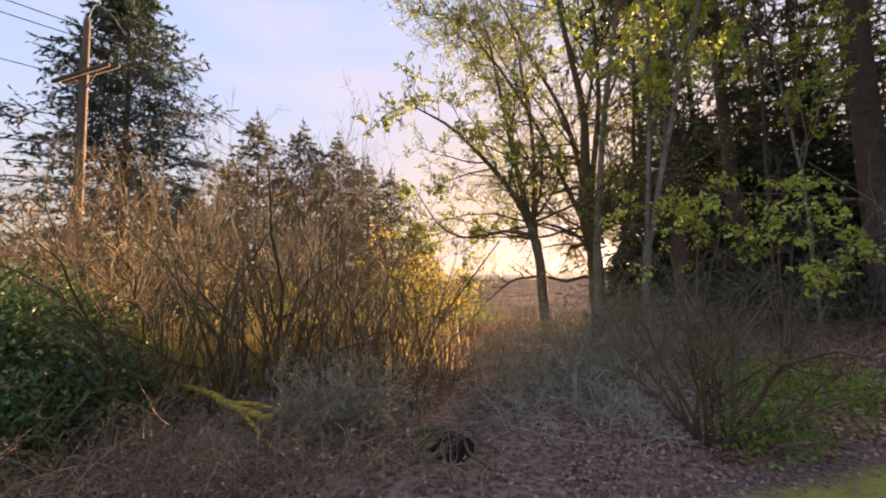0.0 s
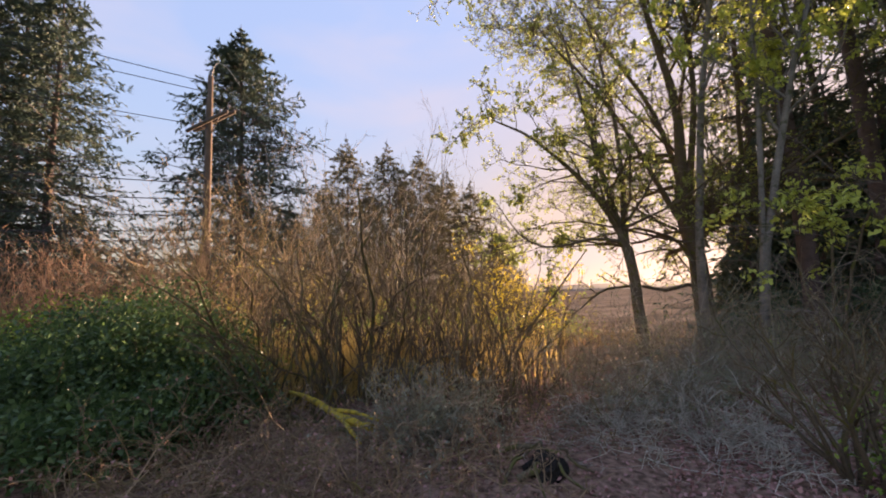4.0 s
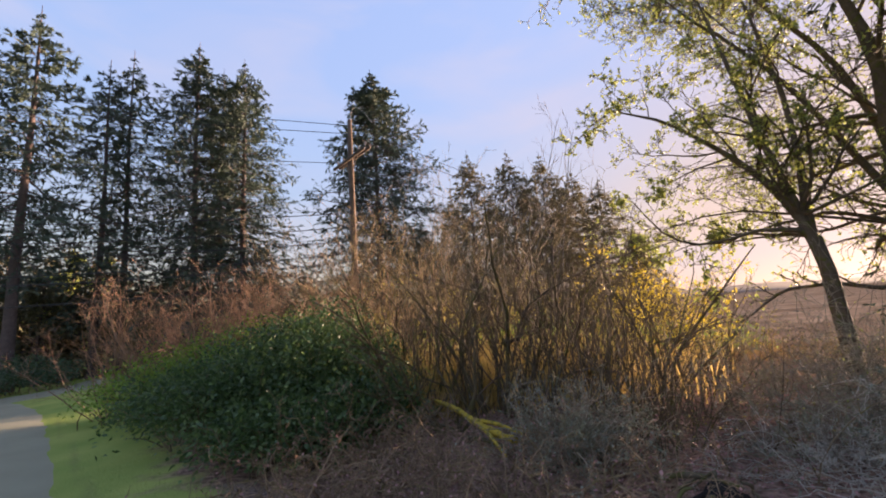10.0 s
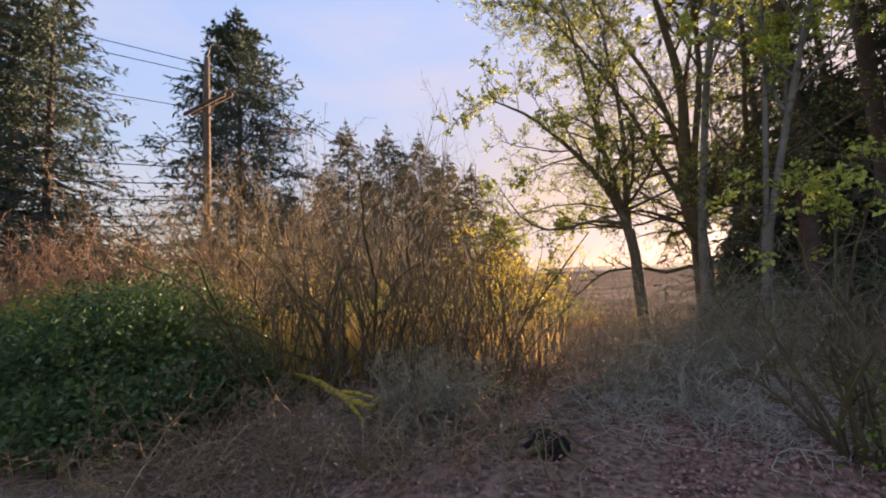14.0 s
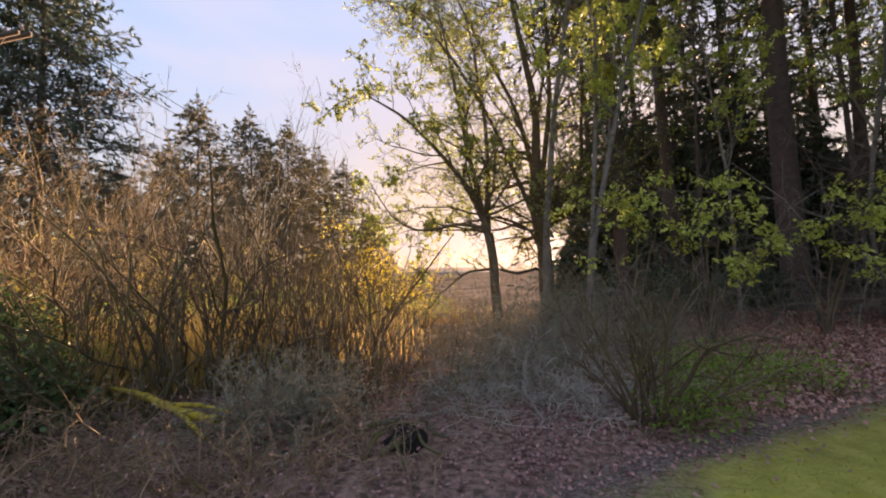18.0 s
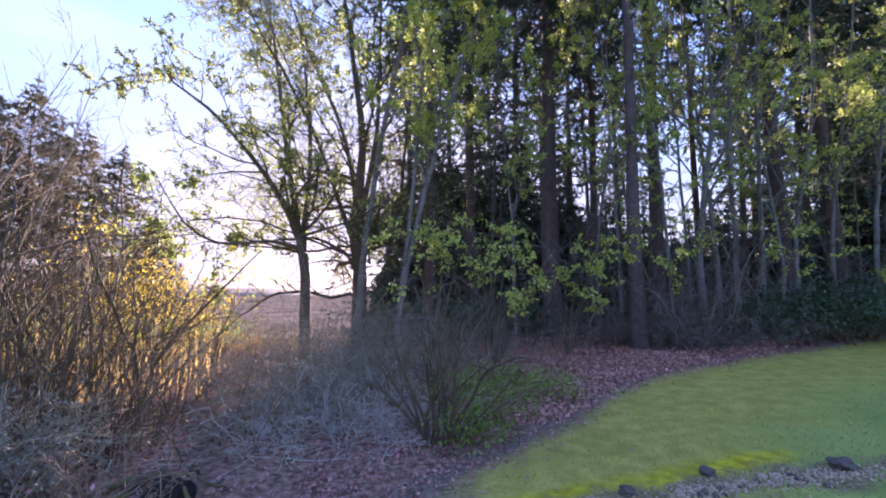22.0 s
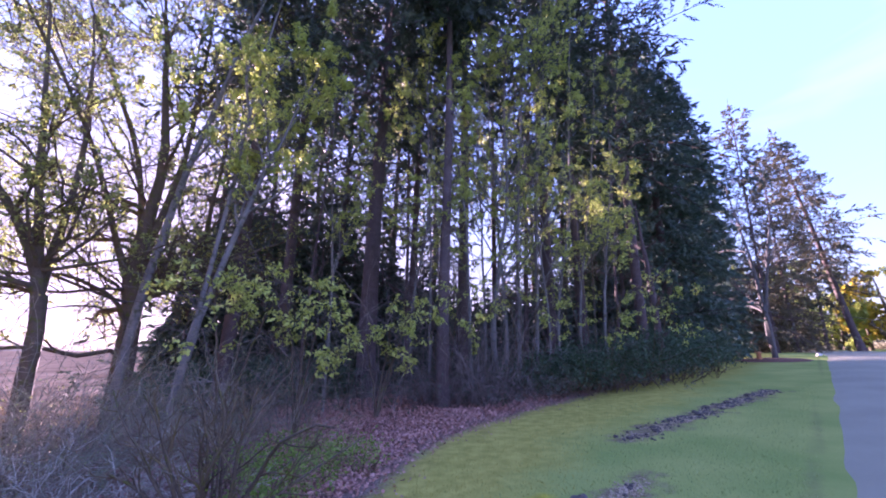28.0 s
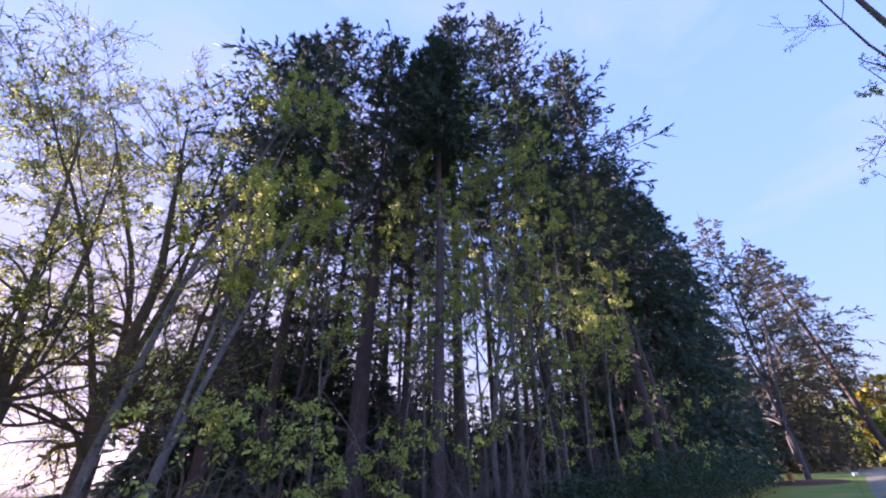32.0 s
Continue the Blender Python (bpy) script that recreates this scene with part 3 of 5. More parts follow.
fir("fir_tree", -92.7, 38, 31.8, 4, 4.8, 0.26, "slender dark fir with drooping lower boughs", G_LEFT, base=0.18, whorls=26, side=8, sprays=8, ragged=0.6, slope=0.52, spray=0.34, droop=-0.08)
fir("fir_tree", -85.9, 36, 34.4, 5, 6.0, 0.32, "broad dark fir, foliage down to the ground", G_LEFT, base=0.06, whorls=48, side=10, sprays=8, ragged=0.45, slope=0.5, spray=0.34)
fir("fir_tree", -83.0, 38, 32.2, 6, 6.0, 0.3, "broad dark fir, foliage down to the ground", G_LEFT, base=0.06, whorls=46, side=10, sprays=8, ragged=0.45, slope=0.5, spray=0.34)
fir("fir_tree", -80.4, 35, 33.8, 7, 6.0, 0.3, "dark fir with sunlit brownish tip, foliage to the ground", G_LEFT, base=0.05, whorls=48, side=10, sprays=8, ragged=0.45, slope=0.5, spray=0.34)
fir("spruce_tree", -62.4, 31, 34.3, 8, 5.6, 0.27, "lone pointed dark spruce behind the utility pole", "", base=0.05, whorls=62, side=12, sprays=11, ragged=0.45, slope=0.68, spray=0.32)
for k, (b, d, top, R) in enumerate([(-48.4, 38, 23.2, 2.6), (-42.4, 38, 22.6, 2.6), (-37.7, 40, 21.6, 2.3), (-33.7, 42, 18.4, 2.6), (-30.4, 40, 16.9, 2.8), (-51.5, 41, 17.5, 3.0), (-45.4, 43, 17.0, 3.0), (-26.8, 41, 10.0, 2.4), (-56.0, 40, 14.0, 3.2), (-40.2, 44, 18.5, 2.4), (-35.6, 45, 17.5, 2.4)]):
    fir("spruce_tree", b, d, top, 20 + k, R * 1.55, 0.16, "young dark spruce with a pointed tip", G_MID, base=0.03, whorls=38, slope=0.6, side=8, sprays=6, ragged=0.35, spray=0.36, green=NEEDLES_HAZY)
for k, (b, d, top) in enumerate([(-103, 42, 8.5), (-99.5, 44, 9.0), (-96, 40, 7.0), (-92.5, 43, 8.0), (-90.0, 45, 7.0), (-77, 40, 9.0), (-73, 38, 8.0), (-106, 40, 11.0), (-101.5, 46, 11.5), (-97.8, 47, 11.0), (-94.2, 47, 9.5), (-88.0, 41, 9.0), (-99, 38, 8.0)]):
    fir("small_fir", b, d, top, 140 + k, 3.6, 0.15, "low dark fir forming undergrowth by the lane", "undergrowth firs by the lane", base=0.02, whorls=14, side=7, sprays=4, ragged=0.4, spray=0.56, slope=0.9, green=NEEDLES_HAZY)

# the dark wood beside the lawn: bearing, distance, tip, crown radius, trunk radius, crown base
for k, (b, d, top, R, r0, base) in enumerate([(25.2, 14.0, 59.3, 3.6, 0.31, 0.42), (36.0, 10.6, 60.0, 1.8, 0.16, 0.6), (38.5, 15.0, 62.3, 3.4, 0.22, 0.4), (7.6, 12.5, 57.5, 3.0, 0.19, 0.45), (13.6, 16.0, 60.0, 3.6, 0.22, 0.4),
                                             (50.5, 16.5, 61.0, 3.7, 0.22, 0.38), (54.8, 15.5, 52.0, 2.6, 0.18, 0.42), (62.0, 18.5, 55.0, 4.0, 0.22, 0.33), (31.0, 19.0, 57.0, 3.8, 0.18, 0.35)]):
    fir("fir_tree", b, d, top, 60 + k, R, r0, "tall fir with a bare reddish-brown trunk and a dark high crown", G_WOOD, base=base, whorls=25, side=11, sprays=11, ragged=0.7, spray=0.27, slope=0.55, stubs=26)
for k, (b, d, top, R, base) in enumerate([(4.5, 22, 40, 3.6, 0.06), (10.5, 24, 46, 3.8, 0.07), (16.5, 25, 48, 4.0, 0.06), (20.5, 21, 50, 3.6, 0.08), (28.0, 25, 47, 3.6, 0.3), (43.0, 26, 44, 3.2, 0.4), (53.0, 25, 44, 3.4, 0.3), (48.5, 28, 34, 3.4, 0.2), (34.0, 28, 36, 3.4, 0.25), (57.0, 24, 34, 3.4, 0.15), (58.5, 27, 42, 4.0, 0.12)]):
    fir("fir_tree", b, d, top, 80 + k, R, 0.2, "crowded shaded fir deep in the wood", G_WOOD, base=base, whorls=22, side=8, sprays=8, ragged=0.5, spray=0.34, stubs=14)
for k, (b, d, top, R) in enumerate([(3, 17, 13, 2.0), (11, 18, 22, 2.4), (15, 20, 26, 2.6), (18, 17, 16, 2.0), (21, 22, 28, 2.8), (26.5, 21, 20, 2.4), (30, 18, 11, 2.0), (34, 20, 13, 3.0), (38, 19, 9, 3.0), (42, 20, 10, 3.0), (46, 19, 11, 3.0), (50, 20, 13, 3.0), (54, 19, 12, 2.8), (57, 21, 16, 2.8), (60, 21, 25, 3.0), (24, 26, 34, 3.2), (7, 27, 30, 3.2), (5, 19, 9, 1.8), (9, 16, 8, 1.8), (1.5, 20.5, 6, 1.6), (13, 15.5, 6, 1.8)]):
    fir("hemlock_tree", b, d, top, 130 + k, R, 0.12, "dark young hemlock filling the shade below the firs", "young hemlocks in the wood", base=0.02, whorls=15, side=8, sprays=6, ragged=0.4, spray=0.38, droop=-0.08)
for k, (b, d, top, R) in enumerate([(65.2, 24, 41.0, 2.4), (61.5, 27, 41.0, 3.4), (68.0, 27, 36.0, 1.8), (70.4, 33, 29.0, 1.3)]):
    fir("cedar_tree", b, d, top, 100 + k, R, 0.26, "dense blue-green cedar with boughs sweeping to the ground", "cedars at the lawn's edge", base=0.01, whorls=38, side=10, sprays=9, ragged=0.3, spray=0.34, droop=-0.09, slope=0.6, green=NEEDLES_CEDAR)
for k, (b, d, top) in enumerate([(72.5, 47, 9), (75.8, 52, 8.5), (78.2, 70, 6.5), (84, 84, 6), (88, 82, 6.5), (91.5, 80, 7)]):
    fir("small_fir", b, d, top, 170 + k, 3.4, 0.15, "low shaded fir closing the view along the lane", "undergrowth firs by the lane", base=0.02, whorls=14, side=8, sprays=8, ragged=0.4, spray=0.42, slope=0.9, green=NEEDLES_HAZY)
fir("fir_tree", 74.8, 44, 29.8, 110, 3.0, 0.15, "thin fir with a sparse lopsided top", "", green=NEEDLES_HAZY, base=0.06, whorls=26, side=8, sprays=8, ragged=0.7, spray=0.34, lopsided=0.5)
fir("fir_tree", 76.6, 48, 24.0, 111, 3.4, 0.15, "thin fir with a sparse lopsided top", "", green=NEEDLES_HAZY, base=0.05, whorls=26, side=8, sprays=8, ragged=0.7, spray=0.34, lopsided=0.5)
fir("pine_tree", 81.4, 50, 25.6, 112, 4.8, 0.27, "leaning rust-tinged pine beside the lane", "", category="pine", base=0.3, whorls=24, side=9, sprays=9, ragged=0.5, spray=0.34, lean=(-0.02, 0.12), green=NEEDLES_HAZY)
fir("fir_tree", 79.0, 56, 15.0, 113, 3.6, 0.16, "thin fir trunk among the trees by the lane", "", base=0.35, whorls=14, side=8, sprays=8, ragged=0.6, spray=0.34)

for k, (b, d, top, base) in enumerate([(5.5, 18.5, 19, 0.03), (9.5, 20, 24, 0.03), (14.5, 18, 21, 0.03), (18.5, 22, 25, 0.04), (22.5, 19, 17, 0.03), (27.5, 22, 17, 0.04), (32.5, 25, 14, 0.05), (37.0, 27, 12, 0.05), (44.5, 28, 13, 0.05), (50.0, 26, 14, 0.05), (55.5, 22, 16, 0.05)]):
    fir("fir_tree", b, d, top, 300 + k, 3.2, 0.14, "small shaded fir deep in the wood", G_WOOD, base=base, whorls=20, side=8, sprays=7, ragged=0.45, spray=0.36, stubs=8)
# row added to stop low sun leaking through; also fills the wood's dark back
for k in range(9):
    fir("hemlock_tree", 19 + 4.2 * k, 30 + 3 * math.sin(k * 2.3), (12.5 if k < 4 else 8.5) + 1.2 * math.sin(k * 1.7), 200 + k, 3.6, 0.12, "dark young hemlock added to close the wood's back and block low sun", "young hemlocks in the wood", base=0.02, whorls=12, side=7, sprays=6, ragged=0.4, spray=0.5, slope=0.9)
# unseen firs added to keep direct sun off the trees by the lane
for k, (b, d, top, R) in enumerate([(56.5, 44, 24, 4.5), (60.0, 50, 24, 5.0), (63.5, 46, 26, 4.5), (66.5, 44, 25, 4.5), (69.5, 48, 21, 4.0), (64.5, 58, 20, 5.0)]):
    fir("fir_tree", b, d, top, 180 + k, R, 0.2, "dark fir added out of sight behind the cedars to block the sun", G_WOOD, base=0.05, whorls=26, side=7, sprays=7, ragged=0.4, spray=0.5)
for k, (b, d, top, R) in enumerate([(73.6, 56, 13, 3.6), (76.0, 64, 12, 4.0), (80.5, 74, 9, 4.0), (85.5, 78, 9, 4.0), (90.5, 72, 10, 4.0)]):
    fir("small_fir", b, d, top, 190 + k, R, 0.16, "dark fir closing the view at the lane's far end", "undergrowth firs by the lane", base=0.03, whorls=20, side=7, sprays=7, ragged=0.4, spray=0.5)


# ---- broadleaved trees ----
def broadleaf_meshes(seed, stems, levels, bark, leaf=None, per_tip=3, leaf_size=0.07, leaf_droop=0.2, twig=None, leaf_from=0.3, trunk_name="trunk", cluster=1):
    """stems: lists of (points, radii); levels: sprout and grow settings from limbs to twigs. Each stem is a trunk of its own."""
    rng = np.random.default_rng(seed)
    out, tips, thin = [], [], []
    lines = []
    for pts, radii in stems:
        P, R = curve_through(pts, radii, 16)
        P = P + 0.02 * rng.normal(size=P.shape) * np.linspace(0.3, 1, 16)[None, :, None]
        v, q = tubes(P, R, 10)
        out.append((trunk_name, mesh_from(trunk_name, v + 0.012 * radii[0] * rng.normal(size=v.shape), q, bark, smooth=True), ""))
        lines.append((P, R))
    P, R = np.concatenate([a for a, _ in lines]), np.concatenate([b for _, b in lines])
    last = None
    for i, s in enumerate(levels):
        st, wy, ln_, r_ = sprout(rng, P, R, s["k"], s.get("t0", 0.25), s.get("t1", 1.0), s.get("angle", 45), s.get("ratio", 0.45), s.get("thin", 0.6), s.get("flat", 1.0), s.get("taper", 0.6))
        r_ = np.clip(r_, max(0.006, s.get("rmin", 0.006)), 1)
        P, R = grow(rng, st, wy, ln_, r_, np.maximum(r_ * 0.35, 0.004), s.get("n", 5), s.get("wander", 0.14), s.get("up", 0.05))
        if i == 0:
            out += [("limb", mesh_from("limb", *tubes(P[j:j + 1], R[j:j + 1], 5), bark, smooth=True), "") for j in range(len(P))]
        else:
            thin.append(tubes(P, R, 3))
        last = P
    if thin:
        out.append(("twig_mass", mesh_from("twig_mass", *join(thin), twig or bark), ""))
    if leaf is not None:
        a, w = along(rng, last, per_tip, leaf_from, 1.0)
        if cluster > 1:  # a tuft of hanging leaves at each place
            a = np.repeat(a, cluster, 0) + leaf_size * 0.35 * rng.normal(size=(len(a) * cluster, 3))
            w = norm(rng.normal(size=a.shape) * [1, 1, 0.4])
        v, q = leaves(rng, a, w, np.full(len(a), leaf_size), np.full(len(a), leaf_size * 0.6), 0.8, leaf_droop)
        out.append(("foliage", mesh_from("foliage", v, q, leaf), ""))
    return out


def sight(bearing, d, el):
    b = math.radians(bearing)
    return np.array([d * math.sin(b), d * math.cos(b), EYE[2] + d * math.tan(math.radians(el))])


def stem(origin, marks, radii):
    """A stem through marks (bearing, distance, elevation), relative to its origin."""
    return [sight(*m) - np.array(origin) for m in marks], radii


# the maple against the sunset
o = spot(-1.9, 12.0, 0.1)
base_m = [(0, 0, 0)]
s1, _ = stem(o, [(-2.2, 12.0, 3), (-3.0, 12.0, 9), (-2.4, 12.0, 20), (-4.0, 11.7, 31), (-6.5, 11.5, 40)], 0)
s2, _ = stem(o, [(-2.4, 12.0, 4), (-5.5, 11.6, 13), (-10.5, 11.0, 24), (-16, 10.7, 31), (-20, 10.5, 36)], 0)
s3, _ = stem(o, [(-2.4, 12.0, 6), (-4.5, 12.3, 20), (-9.5, 12.4, 30), (-15, 12.3, 38)], 0)
s4, _ = stem(o, [(-2.4, 12.0, 8), (-0.6, 12.0, 21), (-0.2, 12.2, 33), (-0.8, 12.2, 42)], 0)
LIMB = [dict(k=19, t0=0.2, angle=64, ratio=0.37, n=6, wander=0.15, up=0.01, thin=0.42, taper=0.3), dict(k=9, t0=0.1, angle=50, ratio=0.42, n=5, wander=0.16, up=0.02, thin=0.5, taper=0.35), dict(k=6, t0=0.1, angle=48, ratio=0.42, n=3, wander=0.2, thin=0.55, taper=0.3, rmin=0.009), dict(k=2, t0=0.2, angle=50, ratio=0.8, n=2, wander=0.2, rmin=0.006, taper=0.2)]
plant("maple_tree", broadleaf_meshes(201, [(base_m + s1, [0.26, 0.21, 0.19, 0.12, 0.07, 0.03]), (base_m + s2, [0.1, 0.1, 0.065, 0.045, 0.03, 0.012]), (base_m + s3, [0.1, 0.1, 0.065, 0.045, 0.015]), (base_m + s4, [0.1, 0.1, 0.075, 0.05, 0.015])], LIMB, BARK_MAPLE, LEAF_OLIVE, 5, 0.066, 0.2),
      o, "spreading maple with sparse new leaves against the sunset", "tree")
# the thinner tree in front of it
o = spot(-9.0, 10.2, 0.1)
s1, _ = stem(o, [(-9.2, 10.2, -4), (-9.5, 10.2, 2), (-10.4, 10.2, 7), (-11.5, 10.2, 13), (-13.4, 10.1, 23), (-15.5, 10.0, 33)], 0)
s2, _ = stem(o, [(-9.4, 10.2, 0), (-10.4, 10.2, 7), (-14.0, 10.0, 14), (-18.5, 9.9, 19), (-23.5, 9.7, 23), (-28.0, 9.6, 25.0)], 0)
s3, _ = stem(o, [(-9.4, 10.2, 0), (-10.0, 10.3, 8), (-9.6, 10.5, 15), (-10.2, 10.7, 25), (-12.0, 10.8, 34)], 0)
s4, _ = stem(o, [(-9.4, 10.2, -2), (-9.6, 10.2, 5), (-13.5, 10.0, 6.8), (-18.5, 9.8, 6.2), (-23, 9.5, 7.5), (-27, 9.4, 13)], 0)
plant("maple_tree", broadleaf_meshes(202, [(base_m + s1, [0.15, 0.13, 0.12, 0.1, 0.075, 0.05, 0.02]), (base_m + s2, [0.08, 0.1, 0.1, 0.06, 0.045, 0.03, 0.012]), (base_m + s3, [0.08, 0.1, 0.09, 0.06, 0.045, 0.015]), (base_m + s4, [0.07, 0.09, 0.07, 0.038, 0.03, 0.022, 0.01])],
                                          [dict(k=11, t0=0.42, angle=58, ratio=0.27, n=6, wander=0.15, up=0.03, thin=0.45, taper=0.3), dict(k=8, t0=0.1, angle=50, ratio=0.42, n=5, wander=0.16, up=0.02, thin=0.5, taper=0.35), dict(k=5, t0=0.1, angle=50, ratio=0.45, n=3, wander=0.2, taper=0.3, rmin=0.008), dict(k=3, t0=0.2, angle=45, ratio=0.5, n=2, wander=0.2, rmin=0.006, taper=0.3)],
                                          BARK_MAPLE, LEAF_OLIVE, 4, 0.06, 0.2), o, "slim leaning maple with a low side branch, dark against the glow", "tree")
# low branch across the opening
o = spot(-2.6, 11.6, 0.0)
s1, _ = stem(o, [(-2.8, 11.8, 3.0), (-5, 11.5, 6.0), (-8.5, 11.2, 7.4), (-13, 10.9, 7.0), (-18, 10.7, 6.2)], 0)
s2, _ = stem(o, [(-2.6, 11.8, -0.6), (-6, 11.4, -0.6), (-10, 11.0, 0.2), (-14, 10.6, -0.6), (-17.5, 10.3, -3.5)], 0)
plant("maple_sapling", broadleaf_meshes(203, [([(0, 0, 0)] + s1, [0.06, 0.055, 0.045, 0.036, 0.028, 0.012]), ([(0, 0, 0)] + s2, [0.06, 0.055, 0.045, 0.038, 0.03, 0.014])], [dict(k=7, t0=0.4, angle=50, ratio=0.2, n=5, wander=0.2), dict(k=5, angle=50, ratio=0.5, n=4, wander=0.2), dict(k=3, ratio=0.5, n=3)], BARK_MAPLE, LEAF_OLIVE, 1, 0.07), o,
      "low crooked maple shoots reaching sideways across the gap", "tree")
# pale leaning stems with lime leaves
o = spot(-2.4, 10.4, 0.1)
s1, _ = stem(o, [(-1.8, 10.4, 4), (-0.4, 10.3, 17), (2.0, 10.2, 30), (5.5, 10.0, 42), (8, 9.8, 47)], 0)
LEAFY = [dict(k=13, t0=0.45, angle=42, ratio=0.3, n=5, wander=0.14, up=0.04, taper=0.5), dict(k=8, angle=45, ratio=0.45, n=4, wander=0.16), dict(k=5, angle=48, ratio=0.5, n=3, wander=0.2, rmin=0.003)]
plant("leaning_maple", broadleaf_meshes(204, [([(0, 0, 0)] + s1, [0.1, 0.09, 0.075, 0.055, 0.035, 0.015])], LEAFY, BARK_ALDER, LEAF_LIME, 2, 0.08, 0.5, cluster=4), o, "leaning pale-barked maple with fresh lime leaves", "tree")
o = spot(2.6, 9.4, 0.1)
s1, _ = stem(o, [(4.4, 9.4, 3), (7.5, 9.3, 17), (11.0, 9.2, 28), (15.5, 9.0, 38)], 0)
s2, _ = stem(o, [(4.0, 9.4, 3), (5.5, 9.3, 20), (6.5, 9.2, 34), (9, 9.0, 46)], 0)
plant("leaning_maple", broadleaf_meshes(205, [([(0, 0, 0)] + s1, [0.08, 0.07, 0.055, 0.035, 0.015]), ([(0, 0, 0)] + s2, [0.06, 0.055, 0.04, 0.03, 0.012])], LEAFY, BARK_ALDER, LEAF_LIME, 3, 0.085, 0.5, cluster=4), o, "leaning pale-barked maple with fresh lime leaves", "tree")
# branches with hanging lime leaves before the wood
for k, (b, d, tips) in enumerate([(8.5, 7.8, [(4, 7.5), (11, 8), (15, 6.5)]), (17.0, 8.4, [(13, 5.5), (19.5, 4.0), (22, -0.5), (17, 9)]), (27.0, 9.6, [(24, 1.0), (30, -1.0), (33, 5), (29, 3)]), (36, 11.2, [(32, 6), (39, 9), (41, 3), (34, 17)]), (47, 11.9, [(44, 9), (50, 6), (51, 15), (46, 20)]), (56, 13.4, [(52, 9), (59, 4), (62, 8), (57, 16), (54, 22)]), (61.5, 15.0, [(58, 7), (65, 6.5), (67.5, 8.0)])]):
    o = spot(b, d, 0.05)
    stems = []
    for tb, te in tips:
        s1, _ = stem(o, [(b + (tb - b) * 0.3, d, te * 0.3 - 3), (b + (tb - b) * 0.7, d - 0.2, te + 0.8), (tb, d - 0.5, te)], 0)
        stems.append(([(0, 0, 0)] + s1, [0.022, 0.018, 0.012, 0.006]))
    plant("vine_maple", broadleaf_meshes(210 + k, stems, [dict(k=6, t0=0.45, angle=65, ratio=0.34, n=5, wander=0.14, up=-0.01, taper=0.2, flat=0.2, thin=0.5), dict(k=5, angle=50, ratio=0.5, n=4, wander=0.16, up=-0.03, flat=0.25)], BARK_MAPLE, LEAF_LIME, 2, 0.095, 0.8, cluster=4), o, "young vine maple with drooping lime-green leaves", "shrub", "vine maples before the wood")
# alders and cottonwoods among the firs
ALDER = [dict(k=13, t0=0.3, angle=42, ratio=0.27, n=5, wander=0.12, up=0.06, taper=0.4), dict(k=7, angle=45, ratio=0.45, n=4, wander=0.16), dict(k=4, angle=48, ratio=0.5, n=3, wander=0.2, rmin=0.003)]
for k, (b, d, top, tb, r0) in enumerate([(43.3, 11.8, 47, 46.5, 0.11), (44.6, 12.2, 43, 42.0, 0.08), (46.2, 12.0, 49, 48.5, 0.09), (39.8, 11.0, 42, 36.5, 0.06), (41.6, 12.5, 45, 40.5, 0.06), (48.5, 12.6, 49, 52.0, 0.08), (52.0, 13.0, 44, 56.5, 0.07), (54.5, 13.6, 40, 59.5, 0.06), (50.0, 12.4, 42, 49.5, 0.05), (34.0, 11.5, 40, 32.5, 0.06), (57.5, 13.8, 30, 60.5, 0.07), (31.5, 12.0, 44, 34.5, 0.06), (20.0, 10.8, 38, 17.5, 0.05)]):
    o = spot(b, d, 0.1)
    wob = ((k * 37) % 11 - 5) * 0.09
    s1, _ = stem(o, [(b + wob, d, 6), (b + (tb - b) * 0.4 - wob, d + 0.2, top * 0.45), (b + (tb - b) * 0.75 + wob, d, top * 0.75), (tb, d - 0.3, top)], 0)
    plant("alder_tree", broadleaf_meshes(220 + k, [([(0, 0, 0)] + s1, [r0 * 0.85, r0 * 0.7, r0 * 0.5, r0 * 0.33, 0.012])], ALDER, BARK_ALDER, LEAF_LIME, 3, 0.08, 0.7, cluster=4), o, "slender pale-barked alder with sparse lime leaves", "tree", "alders along the lawn's edge")
# bare thin poles in the wood
for k, (b, d, top, lean_) in enumerate([(16.5, 13, 40, 2.0), (30.5, 16, 44, -1.5), (47.0, 17, 40, 2.5), (59.0, 17, 30, 1.5), (63.8, 16.5, 20, -1.0)]):
    o = spot(b, d, 0.1)
    s1, _ = stem(o, [(b + lean_ * 0.3, d, top * 0.4), (b + lean_, d, top)], 0)
    r0 = 0.14 if b == 63.8 else 0.05 + 0.03 * (k % 3)
    plant("bare_tree", broadleaf_meshes(240 + k, [([(0, 0, 0)] + s1, [r0, r0 * 0.8, 0.02])], [dict(k=12, t0=0.25, angle=60, ratio=0.12, n=4, wander=0.15, taper=0.3), dict(k=5, ratio=0.5, n=3)], BARK_FIR), o, "thin bare trunk standing in the shaded wood", "tree", "thin trunks in the wood")
# tree in the mulch ring, and trees by the lane
o = spot(74.6, 28.0, 0.1)
s1, _ = stem(o, [(74.5, 28, 5), (74.0, 28, 12), (73.0, 28, 20)], 0)
s2, _ = stem(o, [(74.4, 28, 4), (75.6, 28, 11), (76.6, 28, 16)], 0)
